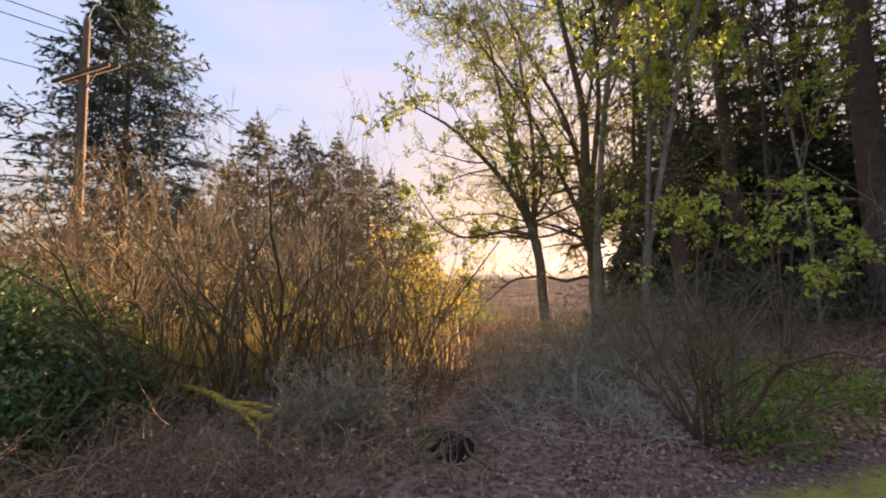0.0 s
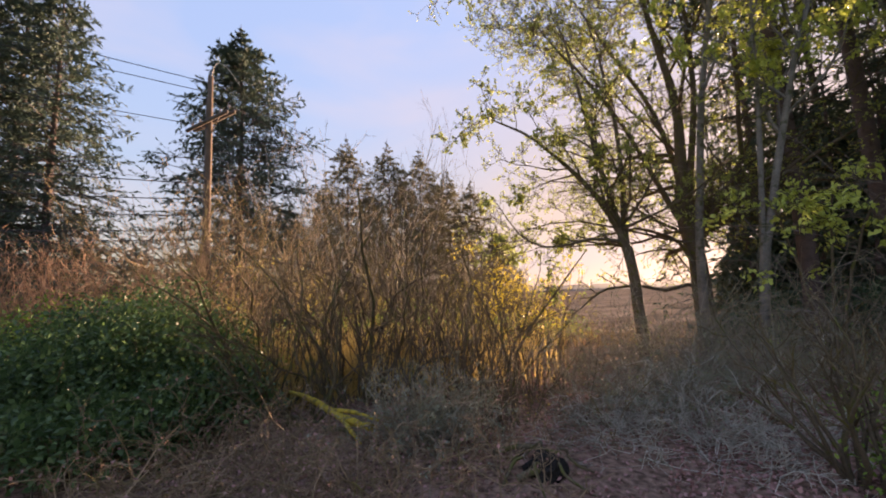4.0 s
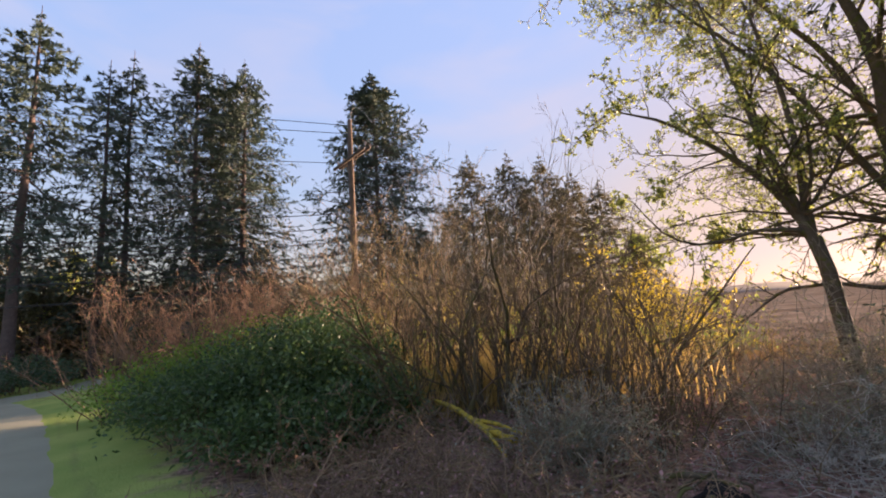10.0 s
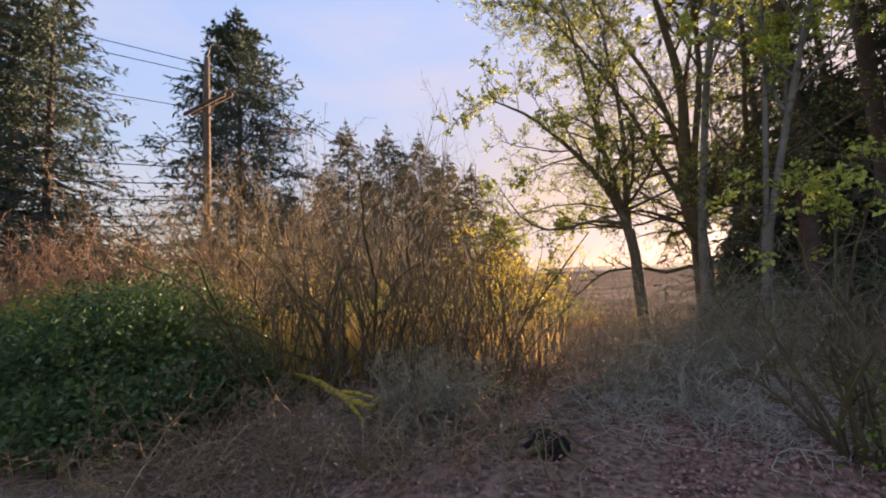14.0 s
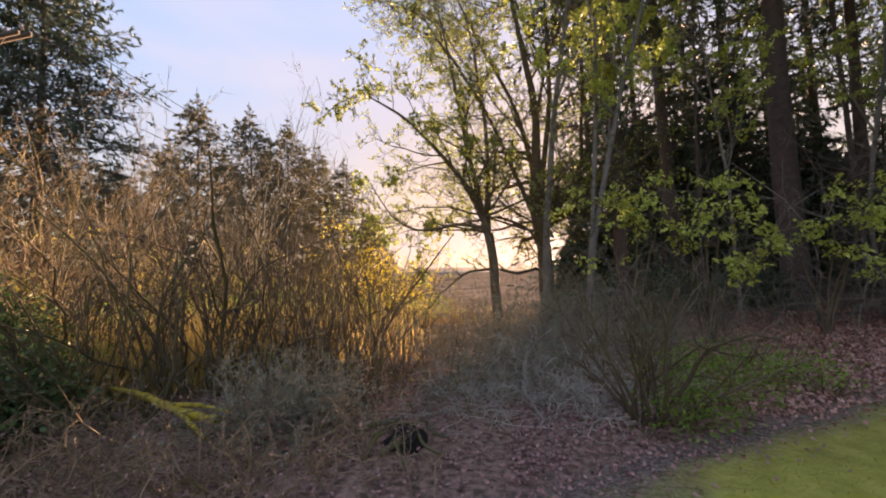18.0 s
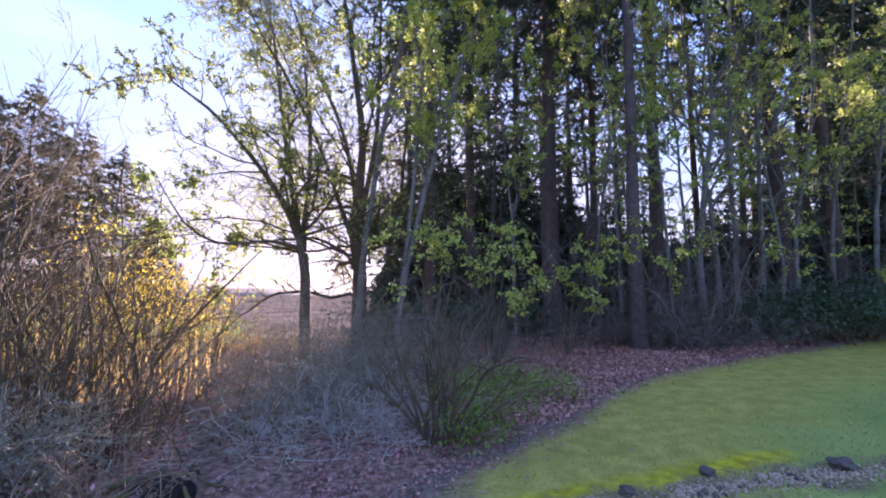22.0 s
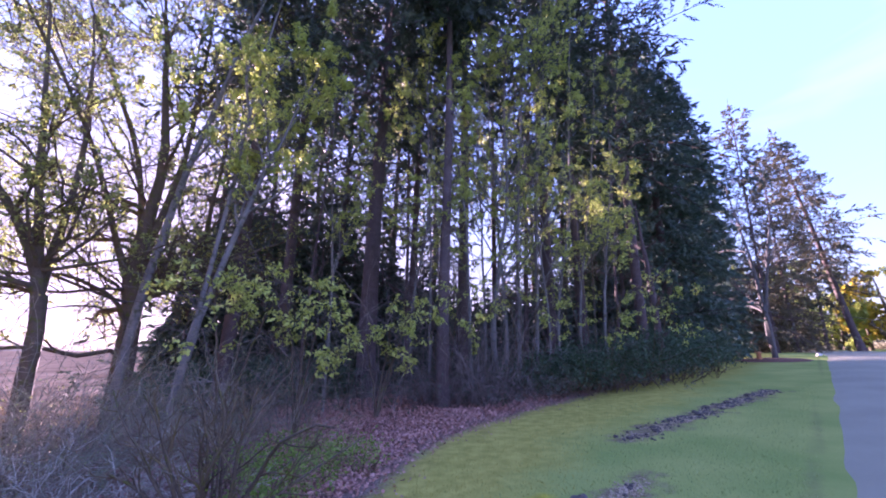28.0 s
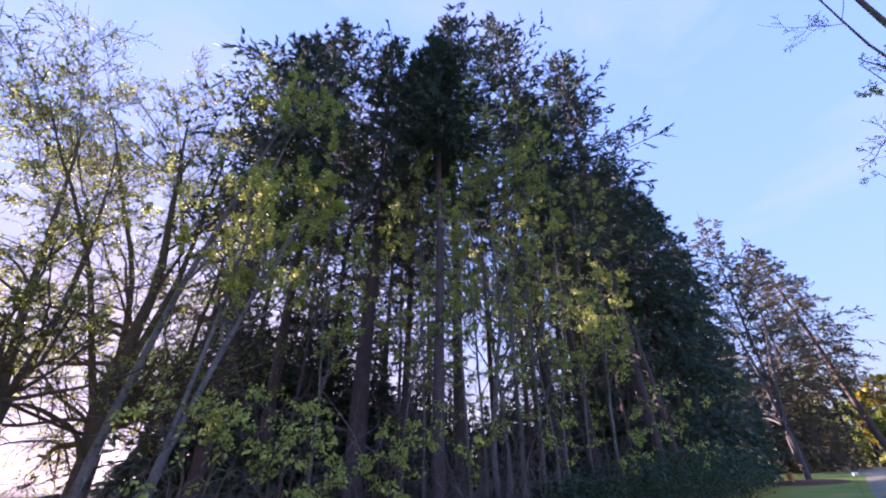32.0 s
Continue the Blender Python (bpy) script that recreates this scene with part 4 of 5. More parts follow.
plant("street_tree", broadleaf_meshes(260, [([(0, 0, 0)] + s1, [0.14, 0.11, 0.07, 0.03]), ([(0, 0, 0)] + s2, [0.09, 0.09, 0.06, 0.03])], [dict(k=9, t0=0.3, angle=55, ratio=0.4, n=6, wander=0.16, up=0.02), dict(k=7, angle=50, ratio=0.45, n=5), dict(k=4, ratio=0.5, n=3)], BARK_PALE), o, "bare spreading tree with a grey trunk in a mulch ring", "tree")
for k, (b, d, top, lf) in enumerate([(83.6, 60, 10, LEAF_YELLOW), (86.5, 58, 12, LEAF_YELLOW), (80.2, 66, 8, LEAF_LIME), (81.6, 63, 8.5, LEAF_YELLOW), (89.5, 55, 14, LEAF_YELLOW), (76.5, 60, 11, LEAF_OLIVE), (73.5, 58, 12, LEAF_OLIVE), (81.5, 72, 10, LEAF_OLIVE), (78.0, 75, 12, LEAF_OLIVE), (85.0, 75, 9, LEAF_OLIVE), (-97.0, 44, 11, LEAF_OLIVE), (82.0, 60, 6, LEAF_LIME)]):
    o = spot(b, d, 0.1)
    hgt = rise(b, d, top)
    plant("roadside_tree", broadleaf_meshes(270 + k, [([(0, 0, 0), (0.2, 0, hgt * 0.4), (0, 0.3, hgt * 0.8)], [0.2, 0.14, 0.05])], [dict(k=16, t0=0.06, angle=60, ratio=0.5, n=4, wander=0.15), dict(k=8, angle=50, ratio=0.5, n=3), dict(k=4, ratio=0.5, n=2)], BARK_MAPLE, lf, 7, 0.34, 0.2), o, "distant roadside tree in yellow-green spring leaf", "tree", "yellowing trees at the lane's far end")
for k, (b, d, top, tb) in enumerate([(101.0, 13.5, 48, 96.0), (97.5, 24, 27, 90.5)]):
    o = spot(b, d, 0.1)
    s1, _ = stem(o, [(b, d, 10), (b - 1, d, 28 if k == 0 else 14), (b - 2, d, top + 4)], 0)
    s2, _ = stem(o, [(b, d, 9), (b - 2.5, d, 22 if k == 0 else 13), (tb, d, top * 0.75)], 0)
    s3, _ = stem(o, [(b, d, 12), (b - 3, d, 34 if k == 0 else 19), (tb + 1, d, top)], 0)
    plant("bare_maple", broadleaf_meshes(280 + k, [([(0, 0, 0)] + s1, [0.22, 0.18, 0.1, 0.03]), ([(0, 0, 0)] + s2, [0.1, 0.08, 0.035, 0.01]), ([(0, 0, 0)] + s3, [0.1, 0.08, 0.035, 0.01])], [dict(k=11, t0=0.3, angle=55, ratio=0.22, n=6, wander=0.16, thin=0.4, up=-0.03), dict(k=8, t0=0.1, angle=48, ratio=0.42, n=4), dict(k=6, t0=0.1, angle=48, ratio=0.5, n=3)], BARK_MAPLE, LEAF_OLIVE, 2, 0.07), o, "leafless tree overhanging from across the lane", "tree")


# ---- shrubs and brush ----
def shrub_meshes(seed, stems, height, spread, r0, levels, bark, stem_bark=None, leaf=None, per_tip=2, leaf_size=0.06, lean=(0, 0), base_r=0.35, up=0.03, crook=0.14):
    rng = np.random.default_rng(seed)
    a = rng.uniform(0, 6.283, stems)
    rr = base_r * np.sqrt(rng.uniform(0, 1, stems))
    st = np.stack([rr * np.cos(a), rr * np.sin(a), 0 * a - 0.05], -1)
    out_ = spread * rng.uniform(0.1, 1.0, stems)
    way = np.stack([np.cos(a) * out_ + lean[0], np.sin(a) * out_ + lean[1], 1 + 0 * a], -1)
    L = height * rng.uniform(0.55, 1.1, stems)
    r = r0 * rng.uniform(0.5, 1.2, stems)
    P, R = grow(rng, st, way, L, r, r * 0.25, 8, crook, up)
    out = [("stem", mesh_from("stem", *tubes(P[j:j + 1], R[j:j + 1], 5), stem_bark or bark, smooth=True), "") for j in range(stems)]
    thin = []
    for s in levels:
        b, wy, ln_, r_ = sprout(rng, P, R, s["k"], s.get("t0", 0.2), 1.0, s.get("angle", 40), s.get("ratio", 0.4), 0.6, 1.0, s.get("taper", 0.5))
        r_ = np.clip(r_, 0.0035, 1)
        P, R = grow(rng, b, wy, ln_, r_, np.maximum(r_ * 0.4, 0.0025), s.get("n", 4), s.get("wander", 0.16), s.get("up", 0.05))
        thin.append(tubes(P, R, 3))
    out.append(("twig_mass", mesh_from("twig_mass", *join(thin), bark), ""))
    if leaf is not None:
        p, w = along(rng, P, per_tip, 0.2, 1.0)
        out.append(("foliage", mesh_from("foliage", *leaves(rng, p, w, np.full(len(p), leaf_size), np.full(len(p), leaf_size * 0.6), 0.8, 0.1), leaf), ""))
    return out


HAZEL = [dict(k=5, t0=0.35, angle=40, ratio=0.4, n=5, wander=0.22, up=0.03), dict(k=4, t0=0.1, angle=42, ratio=0.5, n=3, wander=0.2, up=0.03)]
LIGHT_HAZEL = [dict(k=5, t0=0.45, angle=32, ratio=0.42, n=4, wander=0.14, up=0.06), dict(k=4, angle=38, ratio=0.42, n=3, wander=0.16, up=0.04, rmin=0.004)]
# back hazels get the golden twigs coloured as if sunlit, front ones stay dark
kinds = [shrub_meshes(300 + i, 12, 5.0, 0.9, 0.034, HAZEL, TWIG_BROWN if i == 1 else TWIG_STEM, BARK_MAPLE, base_r=0.5, up=0.02, crook=0.2) for i in range(3)] + [shrub_meshes(305 + i, 17, 5.0, 0.75, 0.032, LIGHT_HAZEL, TWIG_SUNLIT, BARK_MAPLE, base_r=0.6, up=-0.01, crook=0.24) for i in range(2)]
for k, (b, d, top) in enumerate([(-57, 9.0, 16), (-51, 8.2, 18), (-46, 8.6, 17.5), (-41, 8.0, 19), (-36, 8.8, 17), (-48, 11.5, 18), (-32, 10.0, 13), (-62, 11.0, 17), (-29.5, 9.0, 8), (-65.5, 13.0, 15), (-70, 14.5, 12)]):
    plant("hazel_shrub", kinds[3 + k % 2 if d > 10.4 else k % 3], spot(b, d), "dense bare brown hazel shrub of many upright stems", "shrub", "bare shrubs of the thicket", turn=k * 77, size=max(0.3, rise(b, d, top) / 5.0))
REDTWIG = [dict(k=6, t0=0.25, angle=34, ratio=0.4, n=3, up=0.06), dict(k=5, angle=40, ratio=0.5, n=2, up=0.03)]
kinds = [shrub_meshes(320 + i, 26, 3.0, 0.7, 0.016, REDTWIG, TWIG_RED, base_r=0.6) for i in range(2)]
for k, (b, d, top) in enumerate([(-92, 14, 4.5), (-89, 13.5, 7), (-86.5, 13, 7), (-83.5, 13, 6.8), (-80.5, 12.5, 6.5), (-77.5, 13.5, 7), (-75, 14.5, 7.5), (-69.5, 12.5, 9), (-72.5, 13, 8)]):
    plant("dogwood_shrub", kinds[k % 2], spot(b, d), "leafless red-twigged dogwood shrub lit warm", "shrub", "red-twigged shrubs", turn=k * 61, size=max(0.3, rise(b, d, top) / 3.0))
# willow stems share that sunlit gold, their twigs are tan
kinds = [shrub_meshes(325 + i, 11, 4.0, 0.5, 0.02, [dict(k=6, t0=0.3, angle=36, ratio=0.36, n=4, wander=0.16, up=0.05), dict(k=4, angle=42, ratio=0.45, n=3, wander=0.18)], TWIG_TAN, TWIG_SUNLIT, base_r=0.5, up=0.02, crook=0.16) for i in range(2)]
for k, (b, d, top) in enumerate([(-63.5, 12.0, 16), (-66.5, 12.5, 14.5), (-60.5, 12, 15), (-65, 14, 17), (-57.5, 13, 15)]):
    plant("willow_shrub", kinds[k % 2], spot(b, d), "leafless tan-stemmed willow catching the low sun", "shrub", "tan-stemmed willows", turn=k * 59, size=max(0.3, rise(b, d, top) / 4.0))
kinds = [shrub_meshes(327 + i, 5, 7.0, 0.3, 0.026, [dict(k=7, t0=0.4, angle=34, ratio=0.26, n=4, wander=0.14, up=0.04), dict(k=5, t0=0.15, angle=42, ratio=0.42, n=3, wander=0.18)], TWIG_STEM, BARK_ALDER, base_r=0.5, up=0.02, crook=0.09) for i in range(2)]
for k, (b, d, top) in enumerate([(-51.5, 15, 23.5), (-47, 16, 21.5), (-43.5, 15.5, 23.5), (-40, 16.5, 22), (-55.5, 16.5, 19)]):
    plant("birch_sapling", kinds[k % 2], spot(b, d), "thin bare birch sapling rising above the thicket", "tree", "bare birches behind the thicket", turn=k * 97, size=rise(b, d, top) / 7.0)
# forsythia-yellow young leaves in the thicket
kinds = [shrub_meshes(330 + i, 9, 3.0, 0.7, 0.022, [dict(k=6, angle=40, ratio=0.4, n=4), dict(k=5, angle=45, ratio=0.45, n=3)], TWIG_STEM, None, LEAF_YELLOW, 3, 0.07) for i in range(2)]
for k, (b, d, top) in enumerate([(-30.5, 10.8, 6.8), (-27, 10.4, 5.5), (-23.5, 10.6, 5.0), (-20.5, 10.8, 2.5), (-25, 13, 4), (-21.5, 14, 0.5), (-29, 14, 4)]):
    plant("yellow_shrub", kinds[k % 2], spot(b, d), "shrub with bright yellow young leaves glowing against the light", "shrub", "yellow-leaved shrubs", turn=k * 83, size=max(0.25, rise(b, d, top) / 3.0))
for k, (b, d, s_, tn) in enumerate([(-54, 6.7, 1.0, 0), (-48.5, 7.2, 1.15, 140), (-59, 7.6, 1.05, 60), (-28, 6.9, 0.85, 200)]):
    plant("leaning_shrub", shrub_meshes(345 + k % 2, 8, 3.4, 1.3, 0.032, [dict(k=6, t0=0.3, angle=40, ratio=0.35, n=4, wander=0.2), dict(k=4, angle=42, ratio=0.45, n=3, wander=0.2)], TWIG_BROWN, MOSSY, base_r=0.3, up=0.03), spot(b, d), "sprawling bare shrub with arching moss-flecked stems", "shrub", "arching shrubs of the thicket", turn=tn, size=s_)
# young green-gold leaves lit through the back of the thicket
kinds = [shrub_meshes(350 + i, 10, 2.4, 0.8, 0.018, [dict(k=5, angle=42, ratio=0.4, n=4), dict(k=4, angle=45, ratio=0.45, n=3)], TWIG_SUNLIT, None, LEAF_GOLD, 4, 0.055) for i in range(2)]
for k, (b, d, top) in enumerate([(-63, 11, 3), (-58, 12, 5), (-53, 12, 3), (-48.5, 12.5, 4), (-44, 12.5, 3), (-40, 12, 4), (-36, 12.5, 2), (-32.5, 12, 1), (-28, 11.5, -2), (-24.5, 11, -3), (-21, 11, -4)]):
    plant("leafing_shrub", kinds[k % 2], spot(b, d), "low shrub breaking into small green-gold leaves", "shrub", "leafing shrubs of the thicket", turn=k * 71, size=max(0.3, rise(b, d, top) / 2.4))
# slim dark stems at the front of the thicket
kinds = [shrub_meshes(360 + i, 13, 3.0, 0.5, 0.015, [dict(k=4, t0=0.4, angle=34, ratio=0.34, n=4, wander=0.18, up=0.04), dict(k=2, angle=40, ratio=0.42, n=3, wander=0.2)], TWIG_STEM, BARK_MAPLE, base_r=0.28, up=0.02, crook=0.12) for i in range(2)]
for k, (b, d, top) in enumerate([(-47, 7.4, 9), (-43, 7.0, 12), (-38.5, 6.8, 13), (-35, 7.2, 10), (-31.5, 6.6, 6), (-27, 6.4, 3), (-23.5, 6.9, 2), (-19.5, 7.4, -1), (-52, 7.8, 9), (-57.5, 8.2, 8), (-15.5, 8.4, -3), (-34.5, 5.7, 8), (-31.5, 5.4, 4), (-28.5, 5.3, 1), (-25.5, 5.5, -1), (-43.5, 6.0, 6)]):
    plant("sucker_clump", kinds[k % 2], spot(b, d), "clump of slim dark upright stems in the thicket", "shrub", "sucker clumps of the thicket", turn=k * 67, size=max(0.3, rise(b, d, top) / 3.0))
# the mossy shrub with a dark base by the lawn
plant("mossy_shrub", shrub_meshes(340, 16, 1.6, 1.0, 0.026, [dict(k=7, t0=0.3, angle=45, ratio=0.4, n=4, wander=0.2), dict(k=5, angle=45, ratio=0.45, n=3, wander=0.2)], TWIG_BROWN, BARK_MAPLE, base_r=0.1, lean=(0.12, -0.03)), spot(9.1, 4.45), "many-stemmed bare shrub with mossy grey branches", "shrub")
plant("mossy_shrub", shrub_meshes(341, 12, 2.6, 0.5, 0.026, [dict(k=7, t0=0.3, angle=45, ratio=0.35, n=4, wander=0.2), dict(k=5, angle=45, ratio=0.45, n=3, wander=0.2)], TWIG_DARK, base_r=0.3), spot(41.8, 10.8), "clump of bare grey suckers at the leaf-strewn edge", "shrub")


def brush_mesh(seed, marks, canes, length, bark, r0=0.006, twigs=5, height=1.0, flat=0.3, crook=0.18):
    """A tangle of arching canes rising from an area given by marks (bearing, distance, width)."""
    rng = np.random.default_rng(seed)
    m = np.array(marks, float)
    k = rng.integers(0, len(m), canes)
    bx, by = m[k, 1] * np.sin(np.radians(m[k, 0])), m[k, 1] * np.cos(np.radians(m[k, 0]))
    x, y = bx + m[k, 2] * rng.normal(0, 0.5, canes), by + m[k, 2] * rng.normal(0, 0.5, canes)
    st = np.stack([x, y, top_z(x, y) - 0.03], -1)
    a = rng.uniform(0, 6.283, canes)
    way = np.stack([np.cos(a) * flat * 2, np.sin(a) * flat * 2, height * rng.uniform(0.6, 1.6, canes)], -1)
    L = length * rng.uniform(0.5, 1.3, canes)
    r = r0 * rng.uniform(0.6, 1.5, canes)
    P, R = grow(rng, st, way, L, r, r * 0.4, 7, crook, -0.16)
    low = top_z(P[..., 0], P[..., 1]) + 0.02
    P[..., 2] = np.maximum(P[..., 2], low)
    b, wy, ln_, r_ = sprout(rng, P, R, twigs, 0.1, 1.0, 55, 0.22, 0.7, 1.0, 0.3)
    P2, R2 = grow(rng, b, wy, ln_, np.maximum(r_, 0.003), 0 * r_ + 0.0022, 3, 0.25, 0.0)
    b, wy, ln_, r_ = sprout(rng, P2, R2, 2, 0.2, 1.0, 50, 0.45, 0.8, 1.0, 0.3)
    P3, R3 = grow(rng, b, wy, ln_, np.maximum(r_, 0.0025), 0 * r_ + 0.002, 2, 0.25, 0.0)
    return mesh_from("brush", *join([tubes(P, R, 3), tubes(P2, R2, 3), tubes(P3, R3, 3)]), bark), P2


def brush(name, label, category, *args, leaf=None, per=1, leaf_size=0.03, **kw):
    me, P2 = brush_mesh(*args, **kw)
    ob = thing(name, (0, 0, 0), label, category, kind="stuff")
    part("cane_mass", me, ob)
    if leaf is not None:
        rng = np.random.default_rng(args[0] + 7)
        p, w = along(rng, P2, per, 0.2, 1.0)
        part("foliage", mesh_from("foliage", *leaves(rng, p, w, np.full(len(p), leaf_size), np.full(len(p), leaf_size * 0.6), 0.9), leaf), ob)
    return ob


brush("bramble_tangle", "grey-brown tangle of leafless brambles over the bank", "brambles", 400, [(-12, 7.5, 1.8), (-6, 8.0, 1.8), (0, 7.5, 1.8), (-2, 9.5, 1.8), (4, 9.5, 1.6), (11, 8.6, 1.2), (-8, 6.0, 1.2)], 700, 2.0, TWIG_GREY, leaf=LEAF_OLIVE, per=1, leaf_size=0.022, r0=0.0042)
brush("bramble_tangle", "brown tangle of dead stems under the thicket", "brambles", 401, [(-60, 6.8, 1.4), (-52, 7.4, 1.2), (-44, 6.8, 1.2), (-36, 6.0, 1.5), (-28, 6.0, 1.5), (-20, 6.5, 1.5), (-30, 8, 1.5), (-18, 8.5, 1.5)], 120, 1.2, TWIG_BROWN, leaf=LEAF_GOLD, per=1, leaf_size=0.03)
brush("lichen_brush", "pale lichen-crusted twigs low over the leaf litter", "brushwood", 402, [(-8, 4.9, 0.7), (-3, 4.8, 0.7), (1.5, 5.0, 0.6), (-12, 5.3, 0.7)], 150, 1.15, TWIG_PALE, height=0.8, r0=0.0042, crook=0.4, twigs=6)
brush("sage_brush", "grey-green lichen-hung brush at the thicket's foot", "brushwood", 403, [(-39, 4.7, 0.42), (-37, 4.8, 0.42), (-41, 4.9, 0.42), (-38.5, 5.1, 0.45), (-35, 5.3, 0.45), (-41.5, 5.4, 0.4), (-5, 6.2, 0.9), (-14, 5.6, 0.7)], 330, 1.15, TWIG_GREY, leaf=LEAF_SAGE, per=4, leaf_size=0.034, height=1.5, crook=0.3)
brush("ground_litter", "fallen brown twigs and stalks strewn on the ground", "twig_mass", 404, [(-75, 4.6, 1.2), (-60, 4.3, 1.2), (-45, 3.8, 0.8), (-30, 3.8, 0.9), (-66, 6, 1.2), (-38, 4.2, 0.7), (-70, 5.2, 1.0), (-60, 5.2, 0.9), (-72, 4.2, 0.8), (-64, 4.2, 0.9), (-55, 4.0, 0.7), (-62, 5.4, 0.9)], 520, 0.95, TWIG_BRACKEN, leaf=LEAF_DEAD, per=1, leaf_size=0.035, height=0.9, r0=0.006, crook=0.32)
brush("wood_edge_brush", "dark tangled undergrowth below the firs", "undergrowth", 405, [(14, 11, 1.8), (22, 12, 1.8), (30, 12.5, 1.8), (37, 11.5, 1.3), (41, 11.2, 1.0), (45, 11.6, 1.0), (50, 12.6, 1.3), (56, 14, 1.5)], 380, 1.5, TWIG_DARK, leaf=LEAF_SALAL, per=2, leaf_size=0.06)
brush("sapling_tangle", "thin arching grey saplings crossing between the trunks", "undergrowth", 407, [(12, 9.5, 1.2), (19, 10, 1.4), (26, 10.8, 1.4), (33, 11.2, 1.2), (40, 11.3, 1.2), (46, 12.2, 1.2), (52, 13.8, 1.3), (58, 15.2, 1.3)], 100, 4.6, TWIG_DARK, height=2.6, flat=0.5, twigs=6, r0=0.011, crook=0.12)
brush("sucker_thicket", "upright grey suckers hiding the foot of the alders", "undergrowth", 406, [(34, 11, 0.8), (38, 10.9, 0.8), (41.5, 10.9, 0.7), (45, 11.2, 0.8)], 190, 2.1, TWIG_DARK, height=1.8, flat=0.4, twigs=5)


def leafy_mesh(seed, blobs, count, size, leaf, wild=0.2):
    """Leaves over the outsides of overlapping mounds: (x, y, z, rx, ry, rz)."""
    rng = np.random.default_rng(seed)
    b = np.array(blobs, float)
    area = (b[:, 3] * b[:, 4] + b[:, 5] * b[:, 3])
    k = rng.choice(len(b), count, p=area / area.sum())
    d = norm(rng.normal(size=(count, 3)))
    d[:, 2] = np.abs(d[:, 2]) * rng.choice([1, 1, 1, -0.4], count)
    lump = 1 + wild * np.sin(d[:, 0] * 7 + k) * np.sin(d[:, 1] * 6 + 2 * k) + wild * np.sin(d[:, 2] * 11 + d[:, 0] * 9)
    depth = 1 - 0.45 * rng.uniform(0, 1, count) ** 2.2
    p = b[k, :3] + d * b[k, 3:] * (lump * depth)[:, None]
    clump = 0.07 * rng.normal(size=(count, 3))
    p = p + clump
    p[:, 2] = np.maximum(p[:, 2], top_z(p[:, 0], p[:, 1]) + 0.03)
    return mesh_from("foliage", *leaves(rng, p, d + [0, 0, 0.2], np.full(count, size), np.full(count, size * 0.55), 0.9, 0.15), leaf)


def mounds(marks):
    """(bearing, distance, height, radius) as mounds standing on the ground."""
    out = []
    for b, d, h, r in marks:
        x, y, z = spot(b, d)
        out.append((x, y, z + h * 0.42, r, r, h * 0.58))
    return out


def bush(name, label, seed, marks, count, size, leaf, stems=30, bark=None):
    ob = thing(name, (0, 0, 0), label, "bush")
    mm = mounds(marks)
    part("foliage", leafy_mesh(seed, mm, count, size, leaf), ob)
    rng = np.random.default_rng(seed)
    m = np.array(mm)
    k = rng.integers(0, len(m), stems * len(m))
    st = np.stack([m[k, 0] + 0.3 * m[k, 3] * rng.normal(size=len(k)), m[k, 1] + 0.3 * m[k, 4] * rng.normal(size=len(k)), 0 * k], -1)
    st[:, 2] = top_z(st[:, 0], st[:, 1]) - 0.04
    way = np.stack([rng.normal(0, 0.6, len(k)), rng.normal(0, 0.6, len(k)), 1 + 0 * k], -1)
    P, R = grow(rng, st, way, m[k, 5] * rng.uniform(0.9, 1.7, len(k)), np.full(len(k), 0.012), np.full(len(k), 0.004), 6, 0.15, 0.0)
    part("shoot_mass", mesh_from("shoot_mass", *tubes(P, R, 4), bark or TWIG_BROWN), ob)
    return ob


bush("evergreen_bush", "large dark green broadleaf evergreen bush at the lawn's end", 500, [(-84, 8.6, 1.25, 1.3), (-79, 8.0, 1.5, 1.2), (-73, 8.2, 1.9, 1.2), (-77, 9.6, 1.9, 1.4), (-70, 9.3, 2.15, 1.3), (-67, 7.8, 1.2, 1.0), (-72, 6.8, 0.9, 0.8), (-79, 6.9, 0.8, 0.7), (-66, 9.6, 1.5, 1.1), (-86.5, 10.5, 1.2, 1.2), (-64, 8.2, 0.9, 0.8), (-69, 7.0, 0.9, 0.7), (-81, 6.4, 0.75, 0.65), (-75.5, 6.0, 0.75, 0.7), (-70, 6.2, 0.75, 0.65), (-65, 6.8, 0.9, 0.8)], 42000, 0.09, LEAF_HEDGE_LIT)
bush("evergreen_bush", "olive-green bush grading into dry red stems", 501, [(-88.5, 11.5, 1.5, 1.2), (-84.5, 11.5, 1.8, 1.4), (-80, 11.5, 2.1, 1.4), (-74.5, 11.5, 2.1, 1.2), (-91.5, 13, 1.2, 1.1)], 14000, 0.075, LEAF_FRESH)
bush("clipped_bush", "rounded dark green bush beside the lane's bend", 502, [(-100.8, 30, 1.8, 2.2), (-97.9, 31, 1.5, 1.4), (-104.5, 29, 1.8, 2.2)], 5000, 0.16, LEAF_SALAL)
